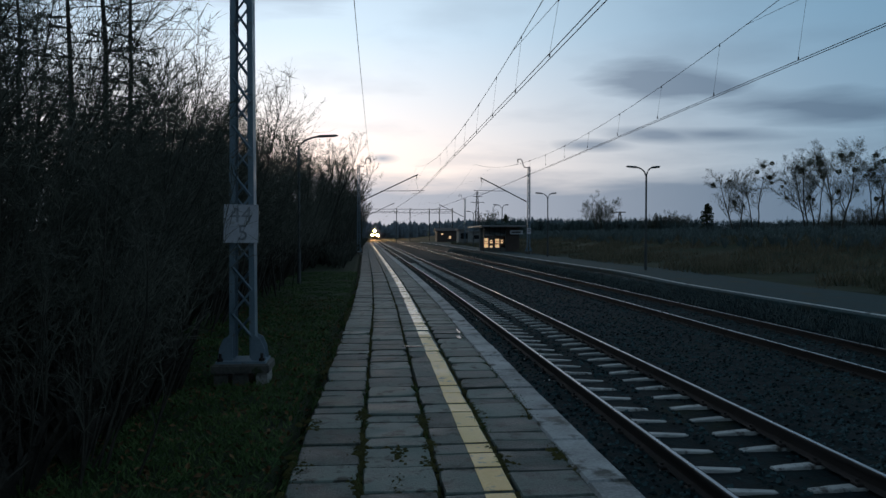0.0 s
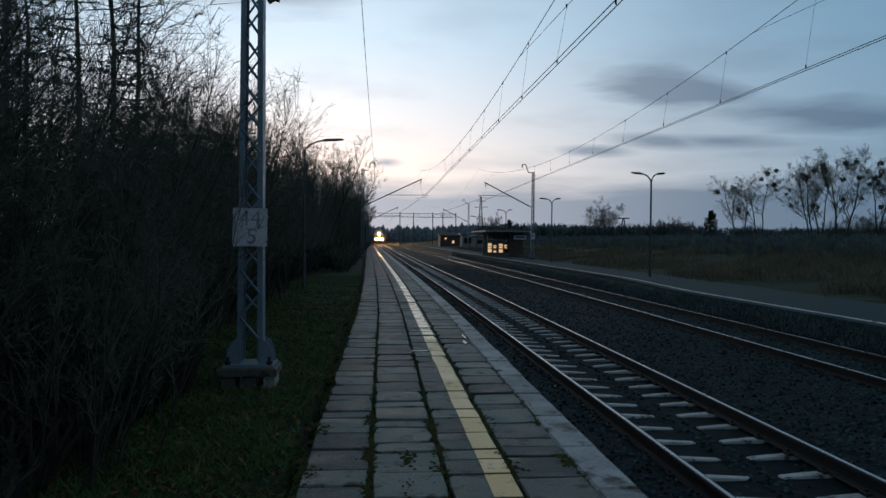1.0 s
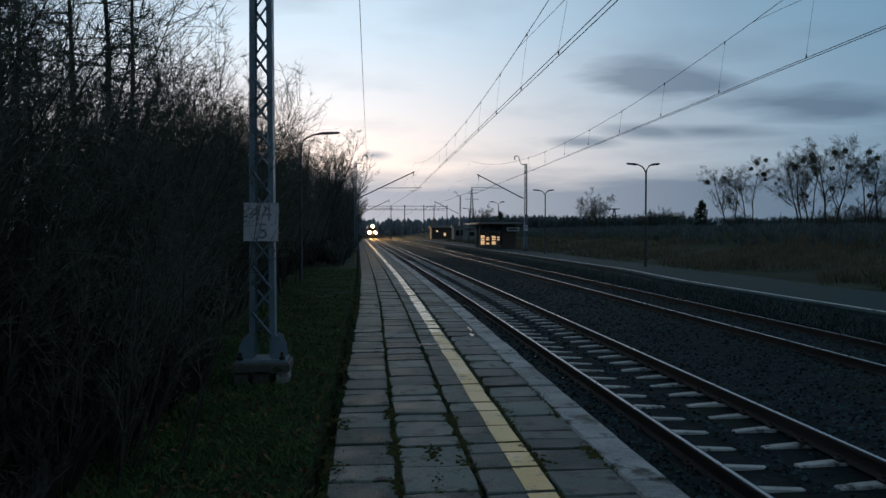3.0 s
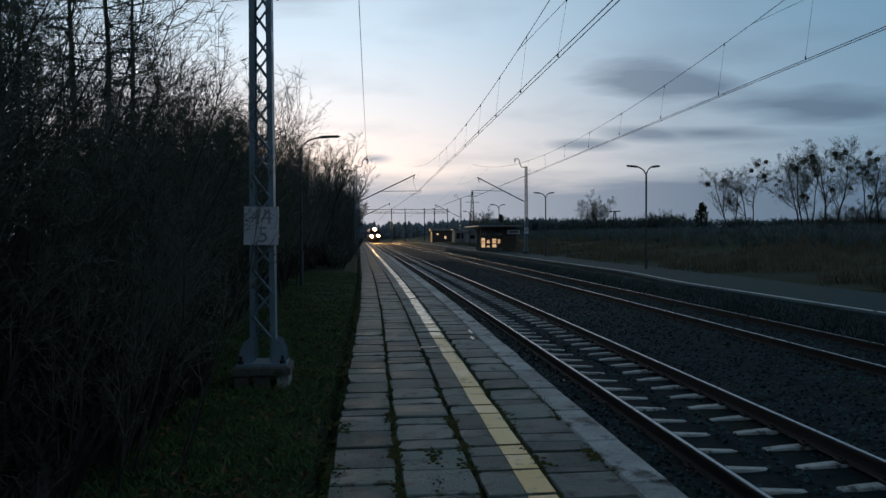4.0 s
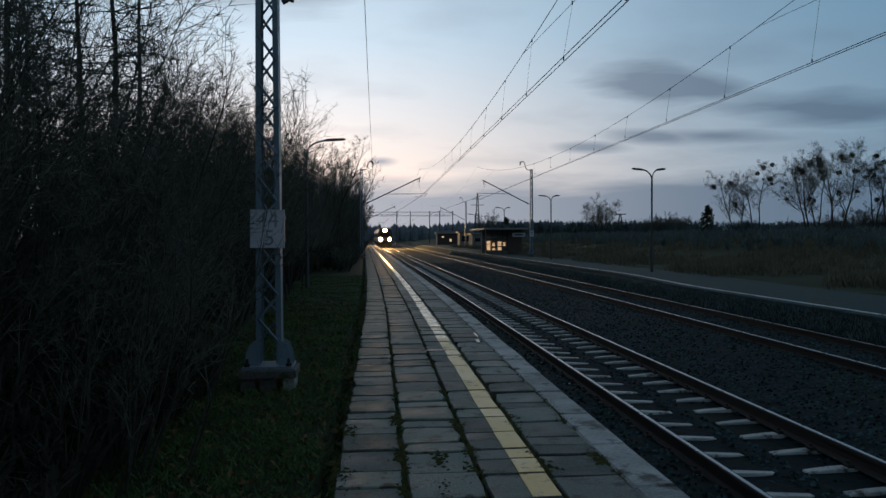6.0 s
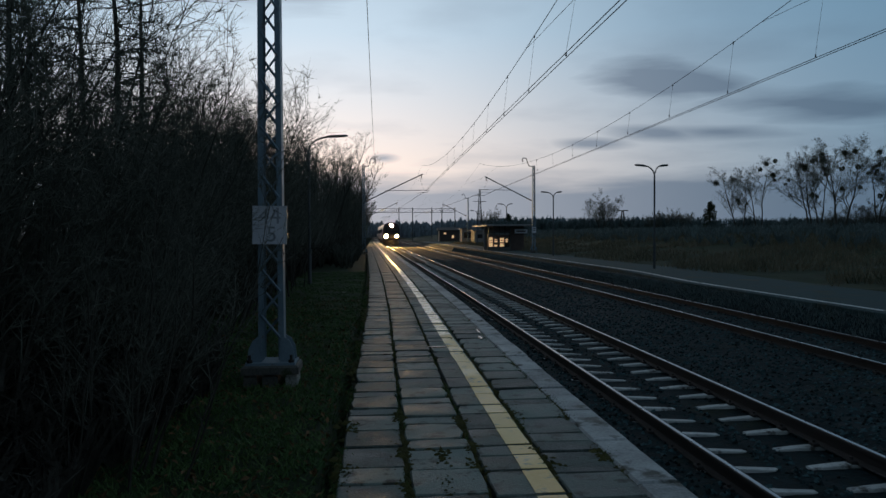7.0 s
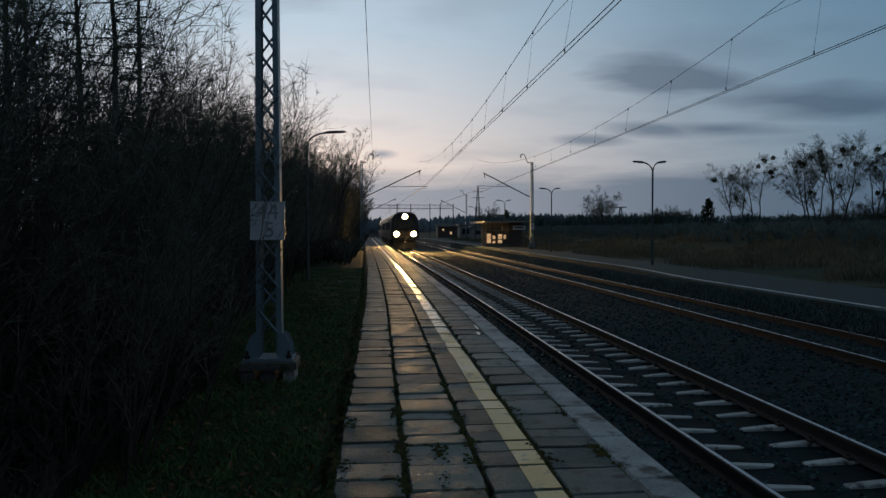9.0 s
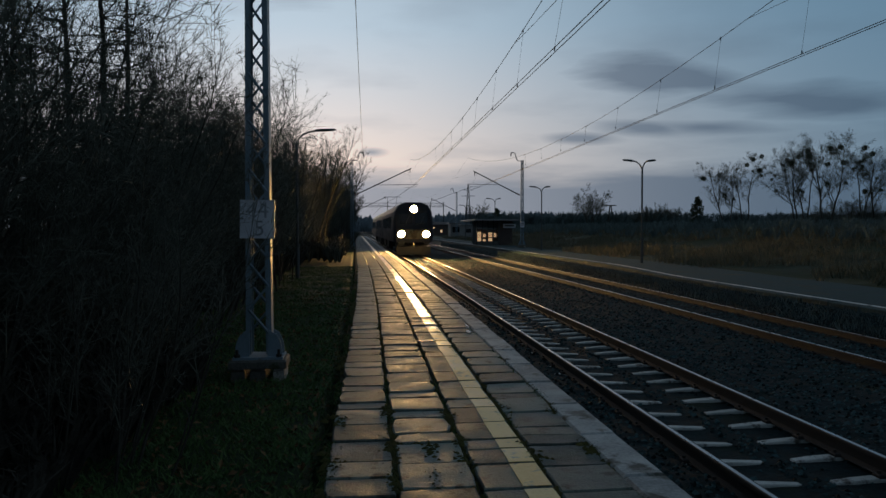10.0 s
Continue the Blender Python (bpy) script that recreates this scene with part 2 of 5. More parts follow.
M = dict(
    slab=surface("damp_concrete", (0.018, 0.030, 0.026), (0.142, 0.190, 0.168), 3.6, 0.60, bump=0.8, fine=60, spots=((0.018, 0.022, 0.014), 0.32, 4.5), spread=0.42, rough_spread=0.16),
    kerb=surface("pale_concrete", (0.14, 0.16, 0.165), (0.46, 0.49, 0.49), 2.6, 0.62, bump=0.35, fine=45, spots=((0.04, 0.045, 0.035), 0.32, 3.0), spread=0.3),
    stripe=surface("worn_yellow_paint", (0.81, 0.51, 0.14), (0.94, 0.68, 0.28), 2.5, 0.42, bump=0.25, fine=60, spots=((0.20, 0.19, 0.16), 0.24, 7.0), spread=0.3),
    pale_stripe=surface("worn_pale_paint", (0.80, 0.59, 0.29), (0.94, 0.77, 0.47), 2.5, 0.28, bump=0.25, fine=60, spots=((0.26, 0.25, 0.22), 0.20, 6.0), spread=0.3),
    far_line=surface("faded_line_paint", (0.40, 0.45, 0.45), (0.74, 0.78, 0.76), 2.5, 0.6, bump=0.25, fine=60, spots=((0.06, 0.065, 0.06), 0.30, 3.0), spread=0.0),
    moss=surface("moss_and_soil", (0.006, 0.008, 0.004), (0.024, 0.032, 0.011), 5.0, 0.95, bump=0.9, fine=70, gloss=0.15),
    ballast=surface("ballast_stone", (0.003, 0.007, 0.008), (0.018, 0.036, 0.041), 14.0, 0.85, bump=1.0, fine=38, spots=((0.018, 0.026, 0.016), 0.24, 0.9), gloss=0.10),
    ballast_rock=surface("crushed_rock", (0.002, 0.006, 0.007), (0.048, 0.096, 0.106), 5.0, 0.8, bump=0.3, fine=90, island=True, spread=0.68, gloss=0.08),
    sleeper=surface("sleeper_concrete", (0.27, 0.30, 0.295), (0.56, 0.59, 0.58), 3.0, 0.55, bump=0.3, fine=50, spots=((0.06, 0.058, 0.05), 0.28, 5.0)),
    old_sleeper=surface("tarred_wood", (0.015, 0.014, 0.012), (0.040, 0.036, 0.032), 6.0, 0.8, bump=0.5, fine=60, gloss=0.15),
    rail_top=surface("polished_rail", (0.28, 0.29, 0.31), (0.42, 0.43, 0.45), 3.0, 0.30, metal=1.0, bump=0.03, fine=30, spread=0.0, rough_spread=0.06),
    rust=surface("rusty_steel", (0.012, 0.011, 0.011), (0.036, 0.031, 0.029), 6.0, 0.8, bump=0.3, fine=60),
    mast=surface("grey_green_paint", (0.11, 0.18, 0.23), (0.20, 0.28, 0.34), 3.0, 0.5, bump=0.12, fine=40, spots=((0.12, 0.10, 0.08), 0.12, 6.0)),
    metal=surface("weathered_galvanised", (0.035, 0.045, 0.045), (0.085, 0.095, 0.10), 5.0, 0.5, metal=0.2, bump=0.1, fine=50),
    wire=surface("dark_copper_wire", (0.022, 0.022, 0.024), (0.045, 0.045, 0.047), 5.0, 0.9, metal=0.0, bump=0.0),
    insulator=surface("brown_porcelain", (0.05, 0.03, 0.02), (0.09, 0.05, 0.035), 5.0, 0.25, bump=0.0),
    plate=surface("white_enamel", (0.46, 0.49, 0.55), (0.66, 0.68, 0.74), 4.0, 0.4, bump=0.05, spots=((0.30, 0.28, 0.25), 0.16, 9.0)),
    ink=surface("black_lettering", (0.02, 0.02, 0.022), (0.04, 0.04, 0.042), 8.0, 0.5, bump=0.0),
    pale_pier=surface("chipped_pale_concrete", (0.10, 0.11, 0.105), (0.42, 0.43, 0.41), 7.0, 0.85, bump=0.6, fine=40, spots=((0.04, 0.05, 0.03), 0.34, 6.0)),
    faded_ink=surface("faded_lettering", (0.20, 0.22, 0.25), (0.34, 0.36, 0.40), 8.0, 0.5, bump=0.0),
    concrete=surface("old_foundation", (0.06, 0.062, 0.058), (0.17, 0.17, 0.155), 5.0, 0.85, bump=0.6, fine=40, spots=((0.04, 0.05, 0.025), 0.3, 5.0)),
    grass=surface("winter_grass_ground", (0.012, 0.020, 0.010), (0.036, 0.052, 0.026), 1.2, 0.95, bump=1.0, fine=24, spots=((0.030, 0.025, 0.014), 0.26, 0.6), gloss=0.15),
    blade=surface("grass_blades", (0.032, 0.084, 0.028), (0.108, 0.175, 0.060), 1.5, 0.7, bump=0.0, fine=20, gloss=0.15),
    dry=surface("dry_grass", (0.105, 0.098, 0.068), (0.25, 0.215, 0.145), 0.7, 0.9, bump=0.4, fine=12, spots=((0.060, 0.075, 0.045), 0.34, 0.25), gloss=0.15),
    leaf=surface("fallen_leaf_brown", (0.060, 0.036, 0.018), (0.19, 0.115, 0.055), 6.0, 0.8, bump=0.0, island=True, spread=0.5, gloss=0.15),
    bark=surface("dark_bark", (0.030, 0.030, 0.026), (0.090, 0.086, 0.072), 7.0, 0.9, bump=0.5, fine=50, gloss=0.15),
    twig=surface("bare_twigs", (0.050, 0.057, 0.047), (0.142, 0.150, 0.122), 4.0, 0.8, bump=0.0, fine=20, gloss=0.15),
    # twigs made paler and bluer for haze on the bank; verge grass shares it
    brush=surface("hazy_brush", (0.066, 0.096, 0.098), (0.155, 0.205, 0.20), 1.0, 0.9, bump=0.0, fine=8, gloss=0.15),
    green=surface("evergreen_leaves", (0.018, 0.030, 0.012), (0.045, 0.065, 0.024), 3.0, 0.7, bump=0.0, fine=20),
    # paler and bluer than foliage: the air's haze is put into the colour
    far=surface("hazy_woods", (0.15, 0.185, 0.21), (0.22, 0.26, 0.285), 0.15, 0.95, bump=0.0, fine=2.0, gloss=0.15),
    platform=surface("worn_asphalt", (0.014, 0.038, 0.041), (0.042, 0.082, 0.087), 1.2, 0.85, bump=0.4, fine=40, spots=((0.05, 0.055, 0.035), 0.25, 0.8), gloss=0.15),
    wall=surface("brown_panel", (0.05, 0.036, 0.032), (0.10, 0.075, 0.065), 2.0, 0.7, bump=0.15, fine=20),
    pale_wall=surface("pale_render", (0.20, 0.20, 0.20), (0.32, 0.32, 0.31), 1.0, 0.85, bump=0.2, fine=20),
    roof=surface("grey_sheet_roof", (0.11, 0.115, 0.12), (0.22, 0.22, 0.22), 1.5, 0.6, bump=0.1, fine=20),
    pane=glass("shelter_glass"),
    water=surface("puddle_water", (0.012, 0.013, 0.013), (0.02, 0.02, 0.02), 3.0, 0.22, bump=0.0, rough_spread=0.06),
    cushion=surface("moss_cushions", (0.018, 0.021, 0.007), (0.075, 0.072, 0.022), 7.0, 0.95, bump=0.6, fine=90, gloss=0.1),
    train=surface("dark_train_paint", (0.012, 0.016, 0.024), (0.025, 0.03, 0.042), 1.5, 0.5, bump=0.02, fine=20, gloss=0.15),
    train_yellow=surface("dull_train_band", (0.05, 0.045, 0.03), (0.08, 0.07, 0.045), 1.5, 0.35, bump=0.02, fine=20),
    rubber=surface("black_rubber", (0.012, 0.012, 0.012), (0.03, 0.03, 0.03), 6.0, 0.7, bump=0.1),
    dark_glass=surface("dark_window_glass", (0.012, 0.014, 0.016), (0.02, 0.022, 0.024), 1.0, 0.08, bump=0.0, rough_spread=0.02),
    headlight=glowing("headlight_glow", (1.0, 0.58, 0.19), 2600.0),
    # glow for the added shelter panels and the far orange points of light
    lit=glowing("warm_glow", (1.0, 0.60, 0.32), 0.75),
)


# ---- building helpers ----
class Build:
    """Collects corners and faces of one mesh."""

    def __init__(self):
        self.v, self.f, self.s = [], [], []

    def box(self, x0, y0, z0, x1, y1, z1, m=None, top=0.0, slot=0):
        """A box, its upper edges drawn in by top; m: a pose for it."""
        n = len(self.v)
        c = [(x0, y0, z0), (x1, y0, z0), (x1, y1, z0), (x0, y1, z0)]
        k = [(x0 + top, y0 + top, z1), (x1 - top, y0 + top, z1), (x1 - top, y1 - top, z1), (x0 + top, y1 - top, z1)]
        if top:
            mid = [(a, b, z1 - top) for a, b, _ in c]
            rings = [c, mid, k]
        else:
            rings = [c, k]
        for ring in rings:
            for p in ring:
                self.v.append(tuple(m @ Vector(p)) if m else p)
        self.f.append((n + 3, n + 2, n + 1, n))
        for i in range(len(rings) - 1):
            a = n + 4 * i
            for j in range(4):
                self.f.append((a + j, a + (j + 1) % 4, a + 4 + (j + 1) % 4, a + 4 + j))
        a = n + 4 * (len(rings) - 1)
        self.f.append((a, a + 1, a + 2, a + 3))
        self.s += [slot] * (len(self.f) - len(self.s))
        return self

    def tube(self, pts, radii, sides=5, slot=0, cap=True):
        """A round bar along points; radii: one, or one a point."""
        pts = [Vector(p) for p in pts]
        if not hasattr(radii, "__len__"):
            radii = [radii] * len(pts)
        n0 = len(self.v)
        for i, p in enumerate(pts):
            d = (pts[min(i + 1, len(pts) - 1)] - pts[max(i - 1, 0)]).normalized()
            u = d.cross(Vector((0.31, 0.17, 0.94)) if abs(d.z) < 0.9 else Vector((1, 0, 0))).normalized()
            w = d.cross(u)
            for j in range(sides):
                a = 2 * math.pi * j / sides
                q = p + (u * math.cos(a) + w * math.sin(a)) * radii[i]
                self.v.append((q.x, q.y, q.z))
        for i in range(len(pts) - 1):
            a = n0 + i * sides
            for j in range(sides):
                k = (j + 1) % sides
                self.f.append((a + j, a + k, a + sides + k, a + sides + j))
        if cap and sides > 3:
            self.f.append(tuple(n0 + j for j in reversed(range(sides))))
            self.f.append(tuple(n0 + (len(pts) - 1) * sides + j for j in range(sides)))
        self.s += [slot] * (len(self.f) - len(self.s))
        return self

    def sweep(self, profile, ys, shift, slot=0, closed=True):
        """A profile of (x, z) drawn along the y values, moved sideways by shift(y)."""
        n0, k = len(self.v), len(profile)
        for y in ys:
            dx = shift(y)
            self.v += [(px + dx, y, pz) for px, pz in profile]
        for i in range(len(ys) - 1):
            a = n0 + i * k
            for j in range(k if closed else k - 1):
                q = (j + 1) % k
                self.f.append((a + j, a + q, a + k + q, a + k + j))
        if closed:
            self.f.append(tuple(n0 + j for j in range(k)))
            self.f.append(tuple(n0 + (len(ys) - 1) * k + j for j in reversed(range(k))))
        self.s += [slot] * (len(self.f) - len(self.s))
        return self

    def mesh(self, name, materials, smooth=False):
        me = bpy.data.meshes.new(name)
        me.from_pydata(self.v, [], self.f)
        for m in materials if isinstance(materials, (list, tuple)) else [materials]:
            me.materials.append(m)
        if any(self.s):
            me.polygons.foreach_set("material_index", self.s)
        if smooth:
            me.polygons.foreach_set("use_smooth", [True] * len(me.polygons))
        me.update()
        return me


def part(name, made, material, parent, label="", smooth=False):
    """Links a Build or a mesh as one object under a thing."""
    me = made.mesh(name, material, smooth) if isinstance(made, Build) else made
    ob = new(name, me)
    ob.parent = parent
    return tagged(ob, label)


def thing(name, label, category, group="", kind="", at=(0, 0, 0)):
    ob = new(name)
    ob.empty_display_size = 0.2
    ob.location = at
    return tagged(ob, label, category, group, kind)


def solid(name, made, material, label, category, group="", kind="", smooth=False):
    ob = new(name, made.mesh(name, material, smooth))
    return tagged(ob, label, category, group, kind)


# ---- ground, platforms, track bed ----
def steps(a, b, first, grow=1.0):
    """Values from a to b, at a spacing that grows."""
    out, d = [a], first
    while out[-1] + d < b:
        out.append(out[-1] + d)
        d *= grow
    return out + [b]


def sheet(xs, ys, height, shift=lambda y: 0.0):
    b = Build()
    for y in ys:
        for x in xs:
            b.v.append((x + shift(y), y, height(x, y)))
    k = len(xs)
    for i in range(len(ys) - 1):
        for j in range(k - 1):
            a = i * k + j
            b.f.append((a, a + 1, a + k + 1, a + k))
    b.s = [0] * len(b.f)
    return b


def rough(x, y, size, tall):
    return noise.noise((x / size, y / size, 0.3)) * tall


BANK = [(-4000, -0.1), (-12, 0.1), (-5, 0.0), (-2.6, -0.06), (-0.4, -0.05), (-0.2, -0.5), (1.9, -0.9), (10.2, -0.9), (10.6, -0.4),
        (13.4, -0.4), (13.75, -0.03), (18, 0.15), (22, 0.55), (27, 1.15), (31, 1.45), (60, 1.3), (200, 1.2), (4000, 1.0)]


def ground_height(x, y):
    z = np.interp(x, [p[0] for p in BANK], [p[1] for p in BANK])
    if x < -0.4:
        z += rough(x, y, 0.9, 0.05) + rough(x, y, 0.22, 0.018) * (abs(x) < 6)
    if x > 13.8:
        z += rough(x, y, 5.0, 0.16) + rough(x, y, 1.3, 0.07)
    return float(z)


xs = [-4000, -1500, -500, -150, -60, -30, -18] + steps(-12, -3, 0.6) + steps(-2.8, -0.4, 0.12) + [-0.2, 1.9, 10.2, 10.6, 13.4] + steps(13.75, 32, 0.6) + [36, 42, 50, 60, 90, 150, 300, 700, 1500, 4000]
ys = [-3000, -600, -120, -40, -15] + steps(-8, 30, 0.16) + steps(31, 4000, 1.0, 1.09)
tagged(new("ground", sheet(xs, ys, ground_height, bend).mesh("ground", M["grass"], True)), "damp winter grass and bare soil, rising to a bank", "ground", kind="structure")

PLATFORM_END = 150.0


def bend_far(y):
    """The opposite platform's edge: it steps away from the track a little way along."""
    f = min(max((y - 22.0) / 10.0, 0.0), 1.0)
    return bend(y) + 0.72 * f * f * (3 - 2 * f)



far_ys = steps(-12, 20, 4.0) + steps(22, 40, 1.5) + steps(44, PLATFORM_END, 4.0)
body = Build().sweep([(-0.30, -0.9), (2.00, -0.9), (2.00, -0.10), (1.72, -0.10), (1.70, -0.040), (-0.26, -0.040)][::-1], far_ys, bend)
platform_1 = tagged(new("platform", body.mesh("platform", M["moss"])), "low station platform of old concrete slabs with mossy joints", "platform", kind="structure")
body = Build().sweep([(10.05, -0.9), (13.8, -0.9), (13.8, 0.0), (10.34, 0.0), (10.33, -0.06), (10.05, -0.06)][::-1], far_ys, bend_far)
platform_2 = tagged(new("opposite_platform", body.mesh("opposite_platform", M["platform"])), "opposite station platform with worn grey surface", "platform", kind="structure")
line = Build().sweep([(10.40, 0.0), (10.52, 0.0), (10.52, 0.006), (10.40, 0.006)][::-1], far_ys, bend_far)
part("painted_line", line, M["far_line"], platform_2, "pale worn safety line")
kerb_mesh = [Build().box(-0.145, 0.016, -0.30, 0.145, 0.984, 0.012, top=0.018).mesh("kerb_stone", M[k]) for k in ("kerb", "platform")]
for i in range(150):
    y = -6 + i
    ob = part("kerb_stone", kerb_mesh[1], None, platform_2)
    ob.matrix_basis = pose(10.18 + bend_far(y), y, random.uniform(-0.004, 0.006), 0, 0, random.uniform(-0.3, 0.3))


def bed_height(x, y):
    z = np.interp(x, [1.9, 2.1, 2.55, 2.95, 3.1, 3.70, 3.80, 3.96, 4.04, 4.58, 4.78, 5.2, 6.0, 7.4, 8.0, 8.8, 9.5, 9.8, 10.0, 10.25],
                  [-0.56, -0.54, -0.515, -0.545, -0.586, -0.590, -0.570, -0.570, -0.588, -0.584, -0.545, -0.51, -0.60, -0.53, -0.56, -0.54, -0.53, -0.24, -0.10, -0.05])
    even = 0.45 if 3.1 < x < 4.6 else 1.0
    return float(z) + (rough(x, y, 0.13, 0.018) + rough(x, y, 0.6, 0.02)) * even - 0.01


bed = sheet(steps(1.9, 6.0, 0.05) + steps(6.1, 10.25, 0.09), steps(-10, 2.5, 0.2) + steps(2.55, 16, 0.062) + steps(16.1, 40, 0.16) + steps(41, 420, 1.0, 1.06), bed_height, bend)
tagged(new("track_bed", bed.mesh("track_bed", M["ballast"], True)), "dark crushed-stone ballast under two tracks", "ballast", kind="structure")


def scatter_rocks(name, count, x0, x1, y0, y1, base, low, high, power, skip=lambda x: False):
    b = Build()
    rng = random.Random(5)
    corner = [(1, 0, 0), (0, 1, 0), (-1, 0, 0), (0, -1, 0), (0, 0, 1), (0, 0, -1)]
    sides = [(0, 1, 4), (1, 2, 4), (2, 3, 4), (3, 0, 4), (1, 0, 5), (2, 1, 5), (3, 2, 5), (0, 3, 5)]
    while count:
        x, y = rng.uniform(x0, x1), y0 + (y1 - y0) * rng.random() ** power
        count -= 1
        if skip(x):
            continue
        s = rng.uniform(low, high)
        a = rng.uniform(0, 6.28)
        ca, sa = math.cos(a), math.sin(a)
        n, z = len(b.v), base(x, y)
        for cx, cy, cz in corner:
            k = s * rng.uniform(0.6, 1.25)
            b.v.append((x + bend(y) + (cx * ca - cy * sa + 0.3 * cz) * k, y + (cx * sa + cy * ca) * k, z + (cz * 0.75 + 0.25 * cx) * k))
        b.f += [tuple(n + i for i in t) for t in sides]
    b.s = [0] * len(b.f)
    return b


rocks = scatter_rocks("rocks", 46000, 2.02, 10.1, 2.5, 62, bed_height, 0.016, 0.042, 1.9, lambda x: (3.12 < x < 3.72 or 4.04 < x < 4.52) and int(x * 9973) % 16 > 0)
tagged(new("ballast_stones", rocks.mesh("ballast_stones", M["ballast_rock"])), "loose crushed ballast stones, dark and damp", "ballast", kind="stuff")

# ---- tracks ----
RAIL_TOP = [(-0.019, -0.004), (-0.016, 0.0), (0.016, 0.0), (0.019, -0.004)]
RAIL_LOW = [(-0.031, -0.003), (-0.036, -0.012), (-0.036, -0.040), (-0.009, -0.050), (-0.009, -0.130), (-0.062, -0.145), (-0.070, -0.158), (0.070, -0.158), (0.062, -0.145), (0.009, -0.130), (0.009, -0.050), (0.036, -0.040), (0.036, -0.012), (0.031, -0.003)]
rail_ys = steps(-12, 40, 2.0) + steps(42, 420, 3.0)


def make_track(middle, sleeper, look_like, sleeper_label, count, first):
    track = thing("railway_track", look_like, "railway track", "tracks", "structure")
    for side in (-1, 1):
        x = middle + side * GAUGE / 2
        b = Build().sweep([(x + a, RAIL + c) for a, c in RAIL_LOW], rail_ys, bend)
        ob = part("rail", b, M["rust"], track, "steel rail, rusty sides and polished head")
        b = Build().sweep([(x + a, RAIL + c) for a, c in RAIL_TOP][::-1], rail_ys, bend)
        part("rail_head", b, M["rail_top"], ob, "polished running surface")
    mesh = Build()
    # a concrete sleeper: raised under the rails, waisted and sunk in the middle
    shape = ((-1.28, -0.030, 0.044), (-1.0, 0.0, 0.048), (-0.60, 0.004, 0.046), (-0.36, -0.010, 0.040), (-0.08, -0.026, 0.034), (-0.05, -0.075, 0.034), (0.20, -0.075, 0.034), (0.23, -0.022, 0.042), (0.42, -0.006, 0.046), (0.60, 0.004, 0.048), (1.0, 0.0, 0.048), (1.28, -0.030, 0.044))
    for x, z, w in shape:
        mesh.v += [(x, -w - 0.016, -0.20), (x, -w - 0.006, z - 0.010), (x, -w, z), (x, w, z), (x, w + 0.006, z - 0.010), (x, w + 0.016, -0.20)]
    for i in range(len(shape) - 1):
        mesh.f += [(i * 6 + j, i * 6 + j + 1, i * 6 + j + 7, i * 6 + j + 6) for j in range(5)]
    mesh.f += [tuple(range(6)), tuple(6 * len(shape) - 1 - j for j in range(6))]
    mesh.f = [f[::-1] for f in mesh.f]
    mesh.s = [0] * len(mesh.f)
    mesh = mesh.mesh("sleeper", sleeper)
    clip = Build()
    for side in (-1, 1):
        for k in (-1, 1):
            x = side * GAUGE / 2 + k * 0.10
            clip.box(x - 0.03, -0.05, -0.01, x + 0.03, 0.05, 0.035, top=0.008)
            clip.tube([(x, 0, 0.0), (x, 0, 0.06)], 0.016, 6)
    clip = clip.mesh("rail_clips", M["rust"])
    rng = random.Random(int(middle * 10))
    for i in range(count):
        y = first + 0.6 * i
        ob = part("sleeper", mesh, None, track, sleeper_label if i == 0 else "")
        ob.matrix_basis = pose(middle + bend(y), y, RAIL - 0.158 + rng.uniform(-0.006, 0.004), rng.uniform(-0.5, 0.5), 0, rng.uniform(-0.5, 0.5))
        if y < 30:
            part("rail_clips", clip, None, ob)
    rest = Build()
    y = first + 0.6 * count
    while y < 200:
        dx = middle + bend(y)
        rest.box(dx - 1.28, y - 0.13, RAIL - 0.36, dx - 0.40, y + 0.13, RAIL - 0.16, top=0.03).box(dx + 0.40, y - 0.13, RAIL - 0.36, dx + 1.28, y + 0.13, RAIL - 0.16, top=0.03)
        y += 0.6
    ob = part("distant_sleepers", rest, sleeper, track)
    tagged(ob, kind="stuff")
    return track


make_track(TRACK_1, M["sleeper"], "running track, polished rails on pale concrete sleepers in ballast", "pale concrete sleeper, half buried in ballast", 104, 1.75 - 8.4)
make_track(TRACK_2, M["old_sleeper"], "second running track, rails on dark buried sleepers", "dark weathered sleeper", 94, 2.3 - 8.4)

# ---- overhead line ----
MAST_1, MAST_2 = -1.15, 13.05


